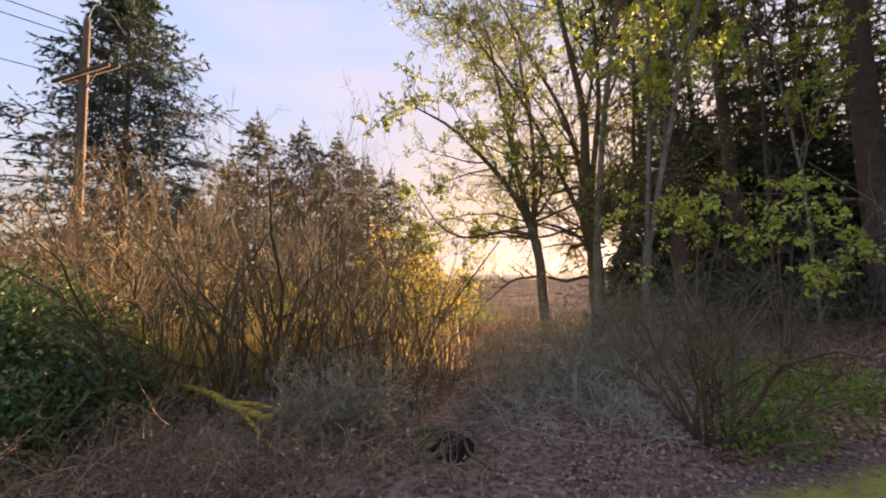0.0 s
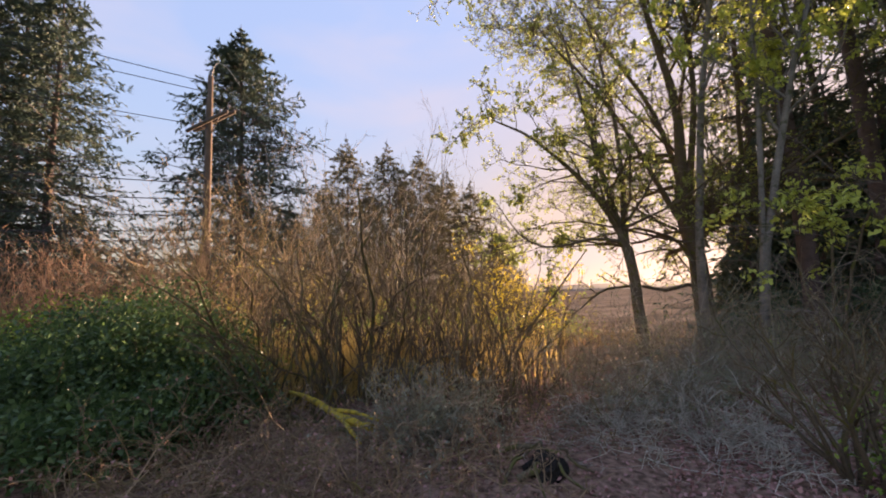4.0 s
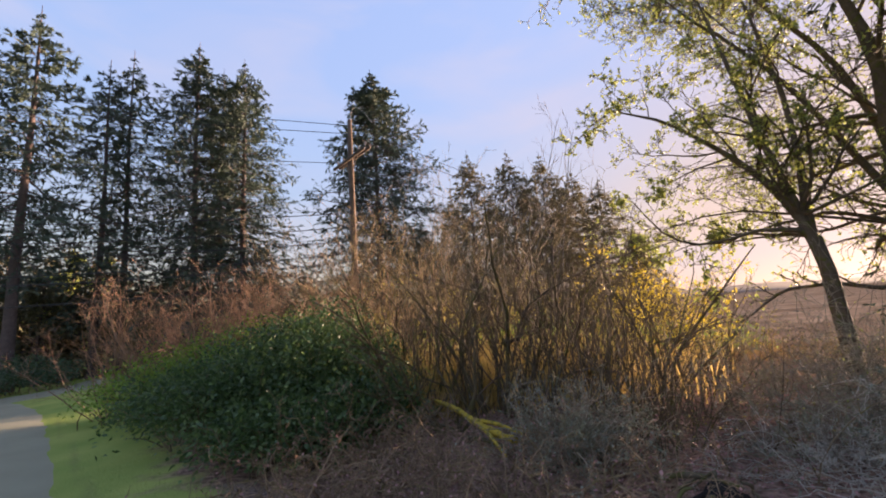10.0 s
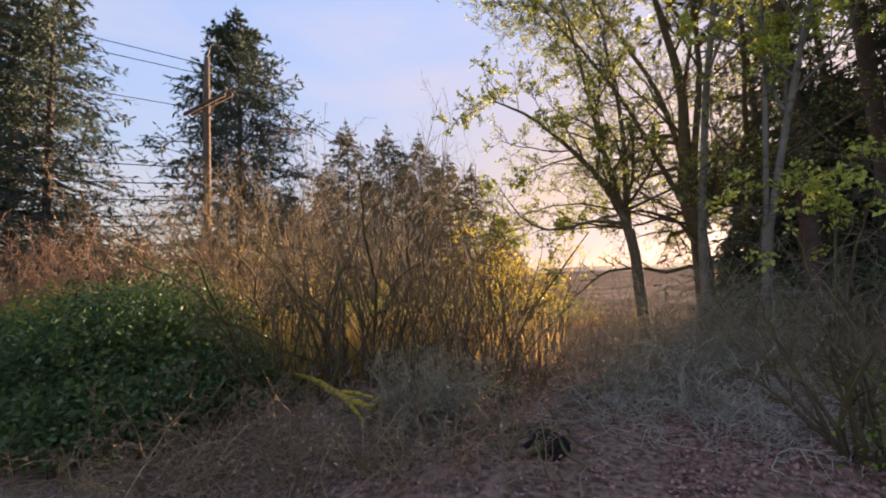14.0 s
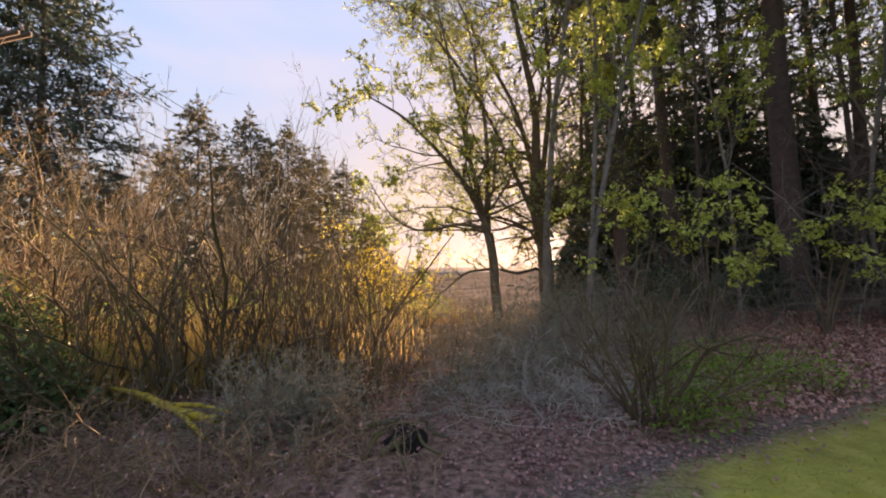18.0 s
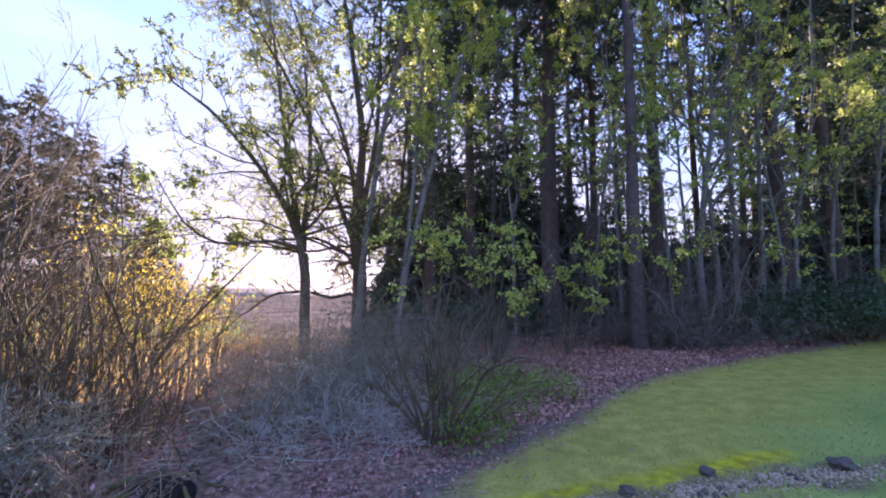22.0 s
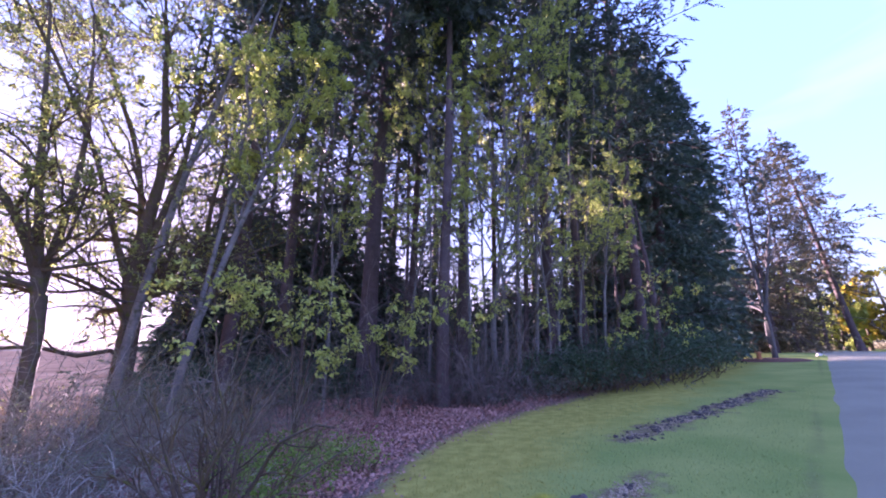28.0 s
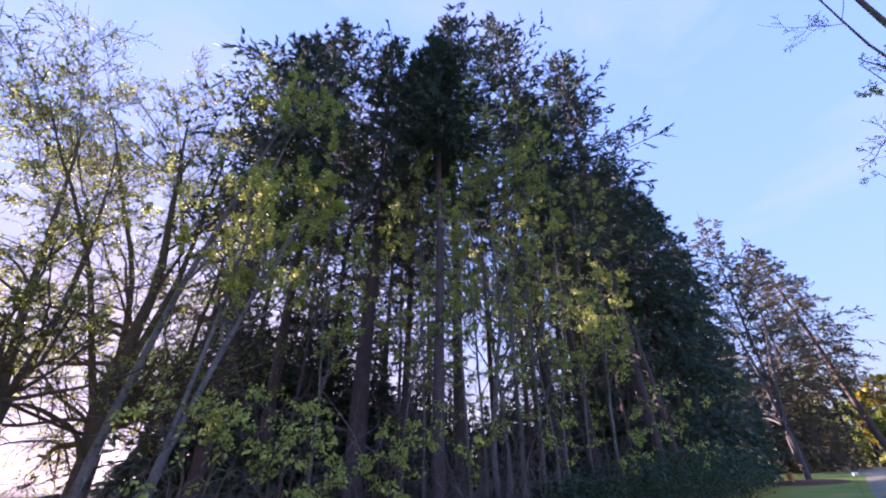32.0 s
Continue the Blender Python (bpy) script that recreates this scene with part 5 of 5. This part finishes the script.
bush("salal_bush", "low dark evergreen undergrowth along the wood's edge", 503, [(49, 12.2, 1.2, 1.0), (52, 12.6, 1.3, 1.1), (55, 13.2, 1.4, 1.1), (58, 13.9, 1.5, 1.2), (61, 15.0, 1.7, 1.2), (64, 16.2, 1.7, 1.3), (66.5, 17.8, 1.7, 1.2), (68.5, 20.0, 1.5, 1.1), (46, 12.6, 1.0, 1.0), (6, 13.5, 1.5, 1.2), (11, 13.5, 1.5, 1.2), (16, 13, 1.3, 1.2), (2.5, 14.5, 1.4, 1.0), (21, 14, 1.2, 1.2)], 34000, 0.085, LEAF_SALAL)
bush("seedling_patch", "fresh green weeds sprouting in the leaf litter", 504, [(17, 5.2, 0.4, 0.5), (20, 5.8, 0.4, 0.42), (14.5, 4.7, 0.34, 0.42), (23.5, 6.4, 0.36, 0.32), (17, 6.6, 0.4, 0.55), (26, 6.0, 0.34, 0.3), (11.5, 6.0, 0.4, 0.45), (13, 4.3, 0.3, 0.35)], 3800, 0.05, LEAF_FRESH, 10)
bush("seedling_patch", "sunlit green undergrowth seen through the thicket", 505, [(-60, 8.8, 0.9, 0.9), (-52, 12, 1.5, 1.6), (-46, 12.5, 1.5, 1.6), (-40, 12.5, 1.5, 1.6), (-35, 11.5, 1.3, 1.2), (-29, 11, 1.1, 1.0), (-64, 10.5, 1.3, 0.9), (-26, 16, 1.0, 1.8), (-21, 17, 1.0, 1.8), (-33, 15, 1.0, 1.6), (-57, 12, 1.2, 1.4)], 9000, 0.075, LEAF_FRESH, 10)

# reeds and dry stalks behind the thicket
rng = np.random.default_rng(600)
n_ = 4200
b_ = np.radians(rng.uniform(-75, 0, n_))
d_ = 13 + 18 * rng.uniform(0, 1, n_) ** 1.3
x_, y_ = d_ * np.sin(b_), d_ * np.cos(b_)
st = np.stack([x_, y_, top_z(x_, y_) - 0.02], -1)
P, R = grow(rng, st, np.stack([rng.normal(0, 0.16, n_), rng.normal(0, 0.16, n_), 1 + 0 * x_], -1), rng.uniform(0.35, 0.9, n_), np.full(n_, 0.007), np.full(n_, 0.003), 3, 0.06, 0)
reeds = thing("dry_reeds", (0, 0, 0), "tall dry straw-coloured reeds glowing in low sun", "reeds", kind="stuff")
part("stalk_mass", mesh_from("stalk_mass", *tubes(P, R, 3), REED), reeds)


# ---- utility pole and wires ----
px, py, pz = spot(-66.1, 19.3, 0.3)
POLE_TOP = rise(-66.1, 19.3, 27.9) + 0.3
pole = thing("utility_pole", (px, py, pz), "tall weathered wooden utility pole with two crossarms", "utility pole")


def rod(a, b, r0, r1=None, sides=8, n=2):
    a, b = np.array(a, float), np.array(b, float)
    t = np.linspace(0, 1, n)[:, None]
    v, q = tubes((a + (b - a) * t)[None], np.linspace(r0, r1 or r0, n)[None], sides)
    caps = []
    for end in (0, n - 1):
        ring = list(range(end * sides, end * sides + sides))
        for i in range(1, sides - 2, 2):
            caps.append([ring[0], ring[i], ring[i + 1], ring[i + 2]])
    return v, np.concatenate([q, np.array(caps)])


def beam(a, b, w, h):
    """A squared timber from a to b."""
    a, b = np.array(a, float), np.array(b, float)
    d = norm(b - a)
    s = norm(np.cross(d, [0, 0, 1.0])) * w / 2
    u = norm(np.cross(s, d)) * h / 2
    v = np.array([p + i * s + j * u for p in (a, b) for i, j in ((-1, -1), (1, -1), (1, 1), (-1, 1))])
    q = np.array([[0, 1, 2, 3], [7, 6, 5, 4], [0, 4, 5, 1], [1, 5, 6, 2], [2, 6, 7, 3], [3, 7, 4, 0]])
    return v, q


part("post", mesh_from("post", *rod((0, 0, 0), (0.05, 0, POLE_TOP), 0.15, 0.105, 12, 8), POLE_WOOD, smooth=True), pole, "sun-warmed brown round post")
AH = POLE_TOP - 2.05
arm_way = norm(np.array([0.997, 0.07, 0.0]))
for s_, dz in ((0.16, 0.0), (-0.16, -0.12)):
    off = np.array([-0.07, 0.997, 0]) * s_
    v, q = beam(arm_way * -1.6 + off + [0.04, 0, AH + dz], arm_way * 1.6 + off + [0.04, 0, AH + dz], 0.1, 0.13)
    arm = part("crossarm", mesh_from("crossarm", v, q, ARM_WOOD), pole, "dark squared timber crossarm")
for s_ in (-1.45, -0.8, 0.8, 1.45):
    p_ = arm_way * s_ + [0.04, 0, AH + 0.06]
    v, q = join([rod(p_, p_ + [0, 0, 0.1], 0.02), rod(p_ + [0, 0, 0.1], p_ + [0, 0, 0.22], 0.055, 0.035)])
    part("insulator", mesh_from("insulator", v, q, PORCELAIN, smooth=True), arm)
for s_ in (-0.75, 0.75):
    part("brace", mesh_from("brace", *beam((0.04, 0, AH - 0.75), tuple(arm_way * s_ + [0.04, 0, AH - 0.05]), 0.03, 0.05), ARM_WOOD), pole)
part("riser_pipe", mesh_from("riser_pipe", *rod((-0.17, -0.08, 0.3), (-0.12, -0.06, POLE_TOP - 1.0), 0.045), ARM_WOOD, smooth=True), pole, "dark conduit running up the post")
hp, hr = curve_through([(0.06, 0, POLE_TOP - 0.2), (0.3, 0.1, POLE_TOP + 0.55), (0.9, 0.3, POLE_TOP + 0.2), (1.5, 0.5, POLE_TOP - 0.7)], [0.014] * 4, 14)
part("drop_cable", mesh_from("drop_cable", *tubes(hp, hr, 5), TWIG_PALE, smooth=True), pole, "pale looped lead wire")


def wire(a, b, sag, r=0.017, name="overhead_wire"):
    a, b = np.array(a, float), np.array(b, float)
    t = np.linspace(0, 1, 25)[:, None]
    p = a + (b - a) * t
    p[:, 2] -= sag * 4 * (t * (1 - t))[:, 0]
    return tagged(new(name, mesh_from(name, *tubes(p[None], np.full((1, 25), r), 5), CABLE, smooth=True)), "thin black overhead cable strung from the utility pole", "cable", "overhead wires")


top_p = np.array([px, py, pz + POLE_TOP])
far_p = np.array([-27.5, -15.5, float(ground_z(-27.5, -15.5))])
arm_a, arm_b = top_p + np.array([*(arm_way * -1.45)[:2], -1.8]), top_p + np.array([*(arm_way * 1.45)[:2], -1.8])
for a, b, sag in ((top_p + [0, 0, -0.3], far_p + [0.2, 0, 13.6], 0.1), (top_p + [0, 0, -0.75], far_p + [0.5, 0, 12.8], 0.15), (arm_a, far_p + [-1, 0, 11.6], 0.2)):
    wire(a, b, sag)
for h, hb, sag in ((7.6, 7.6, 0.35), (6.9, 6.8, 0.4), (6.2, 6.3, 0.4), (5.6, 5.5, 0.45), (5.2, 5.2, 0.45), (4.4, 4.2, 0.4)):
    wire(top_p * [1, 1, 0] + [0.1, 0, pz + h], far_p + [0, 0, hb], sag, 0.022)
for a, b in ((top_p + [0, 0, -0.2], (-19.5, 38, 8.6)), (arm_b, (-18.3, 38, 8.0)), (arm_a, (-20.5, 38, 7.6))):
    wire(a, b, 0.5)
second = thing("utility_pole", (far_p[0], far_p[1], far_p[2] - 0.3), "wooden utility pole beyond the lane's bend", "utility pole")
part("post", mesh_from("post", *rod((0, 0, 0), (0, 0, 14.2), 0.17, 0.12, 12, 6), POLE_WOOD, smooth=True), second)

# ---- log, stump, stones ----
a_, b_ = sight(-56.5, 7.2, -11.2), sight(-46.4, 5.0, -16.9)
log = thing("fallen_log", (0, 0, 0), "fallen branch covered in yellow moss, brightened in colour as if sunlit", "log")
lp, lr = curve_through([a_, a_ * 0.65 + b_ * 0.35 + [0, 0, 0.03], a_ * 0.3 + b_ * 0.7 + [0, 0, -0.02], b_ + [0, 0, 0.02]], [0.028, 0.042, 0.05, 0.055], 20)
rng = np.random.default_rng(700)
v, q = tubes(lp, lr * (1 + 0.12 * rng.normal(size=lr.shape)), 10)
# yellow moss, brightened to gold: the sun on the log put into its colour
MOSS_LOG_LIT = surface("moss_log_lit", (0.1, 0.08, 0.03), (0.3, 0.24, 0.03), scale=7, fine=60, bump=0.9, moss=(0.46, 0.33, 0.035), moss_at=0.46)
part("bark", mesh_from("bark", v, q, MOSS_LOG_LIT, smooth=True), log)
for fork, r_ in ((sight(-47.9, 4.8, -18.4), 0.03), (sight(-45.4, 5.2, -15.9), 0.026)):
    root_ = a_ * 0.42 + b_ * 0.58
    fp, fr = curve_through([root_, root_ * 0.5 + fork * 0.5 + [0, 0, 0.04], fork], [0.036, r_, 0.016], 12)
    part("side_branch", mesh_from("side_branch", *tubes(fp, fr * (1 + 0.12 * rng.normal(size=fr.shape)), 8), MOSS_LOG_LIT, smooth=True), log)
for k, (b, d, b2, d2) in enumerate([(-52.5, 5.9, -45.5, 5.0), (-60, 7.0, -53, 6.3), (-27, 3.75, -22.0, 3.85), (-30, 4.4, -21, 4.4)]):
    p0, p1 = np.array(spot(b, d)), np.array(spot(b2, d2))
    lp, lr = curve_through([p0 + [0, 0, 0.05], (p0 + p1) / 2 + [0, 0, 0.1], p1 + [0, 0, 0.03]], [0.03, 0.028, 0.02], 12)
    br = thing("fallen_branch", (0, 0, 0), "mossy fallen branch lying in the litter", "branch", "fallen branches")
    part("bark", mesh_from("bark", *tubes(lp, lr * (1 + 0.15 * rng.normal(size=lr.shape)), 8), MOSSY, smooth=True), br)


def lump(seed, r, squash=0.6, rough=0.22):
    bm = bmesh.new()
    bmesh.ops.create_icosphere(bm, subdivisions=3, radius=1.0)
    for w in bm.verts:
        c = w.co.normalized()
        f = 1 + rough * noise.noise(c * 1.6 + Vector((seed, 0, 0))) + 0.4 * rough * noise.noise(c * 4 + Vector((0, seed, 0)))
        w.co = Vector((c.x * f * r, c.y * f * r * 0.85, c.z * f * r * squash))
    me = bpy.data.meshes.new("stone")
    bm.to_mesh(me)
    bm.free()
    return me


x, y, z = spot(-23.2, 3.9)
stump = thing("rotten_stump", (x, y, z), "rotten stump with mossy roots, its hollow's shade painted near black", "stump")
# solid lump, coloured near black for the hollow's shade
me = lump(5, 0.17, 0.75, 0.5)
me.materials.append(HOLLOW_SHADE)
ob = part("core", me, stump)
ob.location = (0, 0, 0.08)
for k in range(7):
    an = k * 0.9 + 0.3
    lp, lr = curve_through([(0.2 * math.cos(an), 0.2 * math.sin(an), 0.2), (0.3 * math.cos(an), 0.3 * math.sin(an), 0.12 + 0.04 * (k % 3)), (0.5 * math.cos(an + 0.3), 0.5 * math.sin(an + 0.3), 0.0)], [0.012, 0.016, 0.008], 10)
    part("root", mesh_from("root", *tubes(lp, lr, 7), MOSSY, smooth=True), stump)
for k, (x, y, r, mt) in enumerate([(3.84, 2.86, 0.13, STONE_DARK), (2.75, 3.06, 0.09, STONE_DARK), (1.95, 2.96, 0.09, STONE_DARK), (3.1, 2.9, 0.05, STONE_GREY), (2.3, 2.85, 0.05, STONE_GREY), (6.5, 4.1, 0.06, STONE_DARK), (7.3, 3.85, 0.08, STONE_DARK), (7.55, 4.05, 0.05, STONE_DARK), (8.3, 4.1, 0.09, STONE_DARK), (8.5, 3.85, 0.06, STONE_GREY), (9.2, 3.95, 0.1, STONE_DARK), (9.45, 4.15, 0.06, STONE_DARK), (10.1, 4.2, 0.09, STONE_DARK), (10.2, 3.9, 0.07, STONE_DARK), (11.0, 4.1, 0.1, STONE_DARK), (11.9, 3.95, 0.08, STONE_DARK), (12.6, 4.2, 0.09, STONE_DARK)]):
    me = lump(k * 3.1, r * 0.75, 0.6, 0.45)
    me.materials.append(mt)
    st_ = new("rock", me)
    st_.location, st_.rotation_euler = (x, y, float(top_z(x, y)) + r * 0.2), (0, 0, k * 1.3)
    tagged(st_, "dark angular rock set in the lawn's gravel strip", "rock", "rocks in the gravel strip")

# added stand-ins for two unidentified white spots at the lane's far end
for k, (x, y) in enumerate([(32.7, 6.9), (34.0, 7.1)]):
    me = lump(40 + k, 0.13, 0.7, 0.3)
    me.materials.append(PALE_STONE)
    pale_ = new("pale_lump", me)
    pale_.location = (x, y, float(top_z(x, y)) + 0.05)
    tagged(pale_, "small pale lump standing in for an unidentified white spot by the lane", "stone", "pale stones by the lane")

# mulch ring with a small marker beside the tree
o = spot(74.3, 27.6)
a = np.linspace(0, 2 * np.pi, 33)[:-1]
rr = np.linspace(0, 1, 7)
xx = o[0] + np.outer(rr * 1.75, np.cos(a) * (1 + 0.06 * np.sin(3 * a)))
yy = o[1] + np.outer(rr * 1.75, np.sin(a) * (1 + 0.06 * np.cos(2 * a)))
zz = top_z(xx, yy) + 0.1 * (1 - rr[:, None] ** 3) - 0.02 * (rr[:, None] == 1) + 0.01
i, j = np.meshgrid(np.arange(6), np.arange(32), indexing="ij")
k = (j + 1) % 32
tagged(new("mulch_ring", mesh_from("mulch_ring", np.stack([xx, yy, zz], -1), np.stack([i * 32 + j, (i + 1) * 32 + j, (i + 1) * 32 + k, i * 32 + k], -1), MULCH, smooth=True)), "round bed of reddish bark mulch under the tree", "mulch bed")
x, y, z = spot(73.2, 27.0)
marker = thing("garden_marker", (x, y, float(top_z(x, y)) + 0.05), "small orange-brown marker stub in the mulch", "marker")
TERRACOTTA = surface("terracotta", (0.35, 0.14, 0.05), (0.55, 0.26, 0.1), bump=0.1)
part("stub", mesh_from("stub", *rod((0, 0, 0), (0, 0, 0.35), 0.12, 0.1, 10, 3), TERRACOTTA, smooth=True), marker)
part("cap", mesh_from("cap", *rod((0, 0, 0.35), (0, 0, 0.42), 0.16, 0.13, 10, 2), TERRACOTTA, smooth=True), marker)

# ---- leaf litter, gravel, grass ----
rng = np.random.default_rng(800)
n_ = 60000
b_ = np.radians(rng.uniform(-70, 60, n_))
d_ = 2.2 + 13 * rng.uniform(0, 1, n_) ** 1.2
x_, y_ = d_ * np.sin(b_), d_ * np.cos(b_)
keep = ((b_ > -0.15) | (rng.uniform(0, 1, n_) < 0.3)) & (y_ > np.where(x_ > -6, line_y(LAWN_EDGE, x_) + rng.normal(0.5, 0.35, n_), 9))
x_, y_ = x_[keep], y_[keep]
b2, d2 = np.radians(rng.uniform(14, 52, 34000)), rng.uniform(5.0, 13.0, 34000)
x2, y2 = d2 * np.sin(b2), d2 * np.cos(b2)
bed = y2 > line_y(LAWN_EDGE, x2) + rng.normal(0.7, 0.3, len(x2))
x2, y2 = x2[bed], y2[bed]
p = np.stack([x_, y_, top_z(x_, y_) + rng.uniform(0.005, 0.05, len(x_))], -1)
flat_way = np.stack([rng.normal(size=len(x_)), rng.normal(size=len(x_)), 0.25 * rng.normal(size=len(x_))], -1)
litter = thing("leaf_litter", (0, 0, 0), "reddish-brown fallen leaves covering the ground", "leaf litter", kind="stuff")
part("foliage", mesh_from("foliage", *leaves(rng, p, flat_way, np.full(len(p), 0.042), np.full(len(p), 0.032), 0.3), LEAF_DEAD), litter)

p = np.stack([x2, y2, top_z(x2, y2) + rng.uniform(0.005, 0.07, len(x2))], -1)
flat_way = np.stack([rng.normal(size=len(x2)), rng.normal(size=len(x2)), 0.35 * rng.normal(size=len(x2))], -1)
bed_litter = thing("leaf_litter", (0, 0, 0), "deep bed of pinkish-red fallen leaves under the trees", "leaf litter", kind="stuff")
part("foliage", mesh_from("foliage", *leaves(rng, p, flat_way, np.full(len(p), 0.054), np.full(len(p), 0.038), 0.35), LEAF_RUSSET), bed_litter)


def pebbles(count, areas, seed, size, material):
    rng = np.random.default_rng(seed)
    k = rng.integers(0, len(areas), count)
    a, b, w = np.array([q[0] for q in areas])[k], np.array([q[1] for q in areas])[k], np.array([q[2] for q in areas])[k]
    t = rng.uniform(0, 1, (count, 1))
    xy = a + (b - a) * t + rng.normal(0, 0.45, (count, 2)) * w[:, None]
    keep = np.sin(xy[:, 0] * 2.7 + 4 * xy[:, 1]) + np.sin(xy[:, 0] * 6.1 - 1) > -0.7 + 0.5 * rng.normal(size=count)
    xy, count = xy[keep], int(keep.sum())
    c = np.stack([xy[:, 0], xy[:, 1], top_z(xy[:, 0], xy[:, 1]) + 0.004], -1)
    octa = np.array([[1, 0, 0], [0, 1, 0], [-1, 0, 0], [0, -1, 0], [0, 0, 0.7], [0, 0, -0.7]], float)
    v = octa[None] * (size * rng.uniform(0.4, 1.4, count))[:, None, None] * rng.uniform(0.6, 1.3, (count, 6, 3)) + c[:, None, :]
    f = np.array([[0, 1, 4], [1, 2, 4], [2, 3, 4], [3, 0, 4], [1, 0, 5], [2, 1, 5], [3, 2, 5], [0, 3, 5]])
    tri = (np.arange(count)[:, None, None] * 6 + f[None]).reshape(-1, 3)
    return mesh_from("pebble_mass", v, None, material, tris=tri)


gravel = thing("gravel_strip", (0, 0, 0), "strip of mixed grey gravel showing through the lawn", "gravel", kind="stuff")
part("pebble_mass", pebbles(5200, GRAVEL, 801, 0.015, STONE_GREY), gravel)
part("pebble_mass", pebbles(700, GRAVEL[1:], 803, 0.032, STONE_DARK), gravel, "dark broken slate in the further strip")
part("pebble_mass", pebbles(130, GRAVEL, 802, 0.034, STONE_DARK), gravel, "larger dark stones half sunk in the strip")


def blades(count, seed, place_rule, height, material, width=0.0045, lean=0.35):
    rng = np.random.default_rng(seed)
    xy = place_rule(rng, count)
    c = np.stack([xy[:, 0], xy[:, 1], top_z(xy[:, 0], xy[:, 1]) - 0.004], -1)
    n = len(c)
    a = rng.uniform(0, 6.283, n)
    s = np.stack([np.cos(a), np.sin(a), 0 * a], -1) * (width * rng.uniform(0.6, 1.4, n))[:, None]
    h = height * rng.uniform(0.5, 1.4, n)
    tip = c + np.stack([lean * h * rng.normal(size=n), lean * h * rng.normal(size=n), h], -1)
    v = np.stack([c - s, c + s, tip], 1)
    return mesh_from("blade_mass", v, None, material, tris=np.arange(n * 3).reshape(-1, 3))


def on_lawn(rng, count):
    r = 0.25 + 15.75 * rng.uniform(0, 1, count) ** 1.45
    a = np.radians(np.where(rng.uniform(0, 1, count) < 0.75, rng.uniform(0, 112, count), rng.uniform(-112, 0, count)))
    xy = np.stack([r * np.sin(a), r * np.cos(a)], -1)
    ok = (xy[:, 1] < line_y(LAWN_EDGE, xy[:, 0]) - 0.1 + 0.25 * rng.normal(size=count)) & (xy[:, 1] > line_y(ROAD_EDGE, xy[:, 0]) + 0.02 + 0.06 * rng.normal(size=count))
    ok &= off_line(MOSS_LINE, xy[:, 0], xy[:, 1]) > 0.16 * rng.uniform(0.2, 1.3, count)
    for a_, b_, w_ in GRAVEL:
        ok &= off_line([a_, b_], xy[:, 0], xy[:, 1]) > w_ * rng.uniform(-0.3, 1.0, count)
    return xy[ok]


def mossy(rng, xy):
    return line_y(LAWN_EDGE, xy[:, 0]) - xy[:, 1] < 1.8 + 0.5 * rng.normal(size=len(xy)) + 0.4 * np.sin(xy[:, 0] * 1.9) - 3 * (1 - step(0.2, 1.2, xy[:, 0]))


def green_part(rng, count):
    xy = on_lawn(rng, count)
    return xy[~mossy(rng, xy)]


def mossy_part(rng, count):
    xy = on_lawn(rng, count)
    return xy[mossy(rng, xy)]


def behind_thicket(rng, count):
    b, r = rng.uniform(-68, -12, count), rng.uniform(7.4, 15.5, count)
    ok = rng.uniform(0, 1, count) > step(-44, -19, b + rng.normal(0, 2, count))
    a, r = np.radians(b[ok]), r[ok]
    return np.stack([r * np.sin(a), r * np.cos(a)], -1)


wild = thing("dry_grass", (0, 0, 0), "tall dry golden grass lit from behind", "grass", kind="stuff")
part("blade_mass", blades(13500, 812, behind_thicket, 0.95, GRASS_GOLD, 0.011, 0.22), wild)
lawn = thing("grass", (0, 0, 0), "short mown green grass of the roadside lawn", "grass", kind="stuff")
part("blade_mass", blades(150000, 810, green_part, 0.03, GRASS), lawn)
part("blade_mass", blades(90000, 811, mossy_part, 0.03, GRASS_DRY), lawn, "yellowish mossy grass at the lawn's edge")
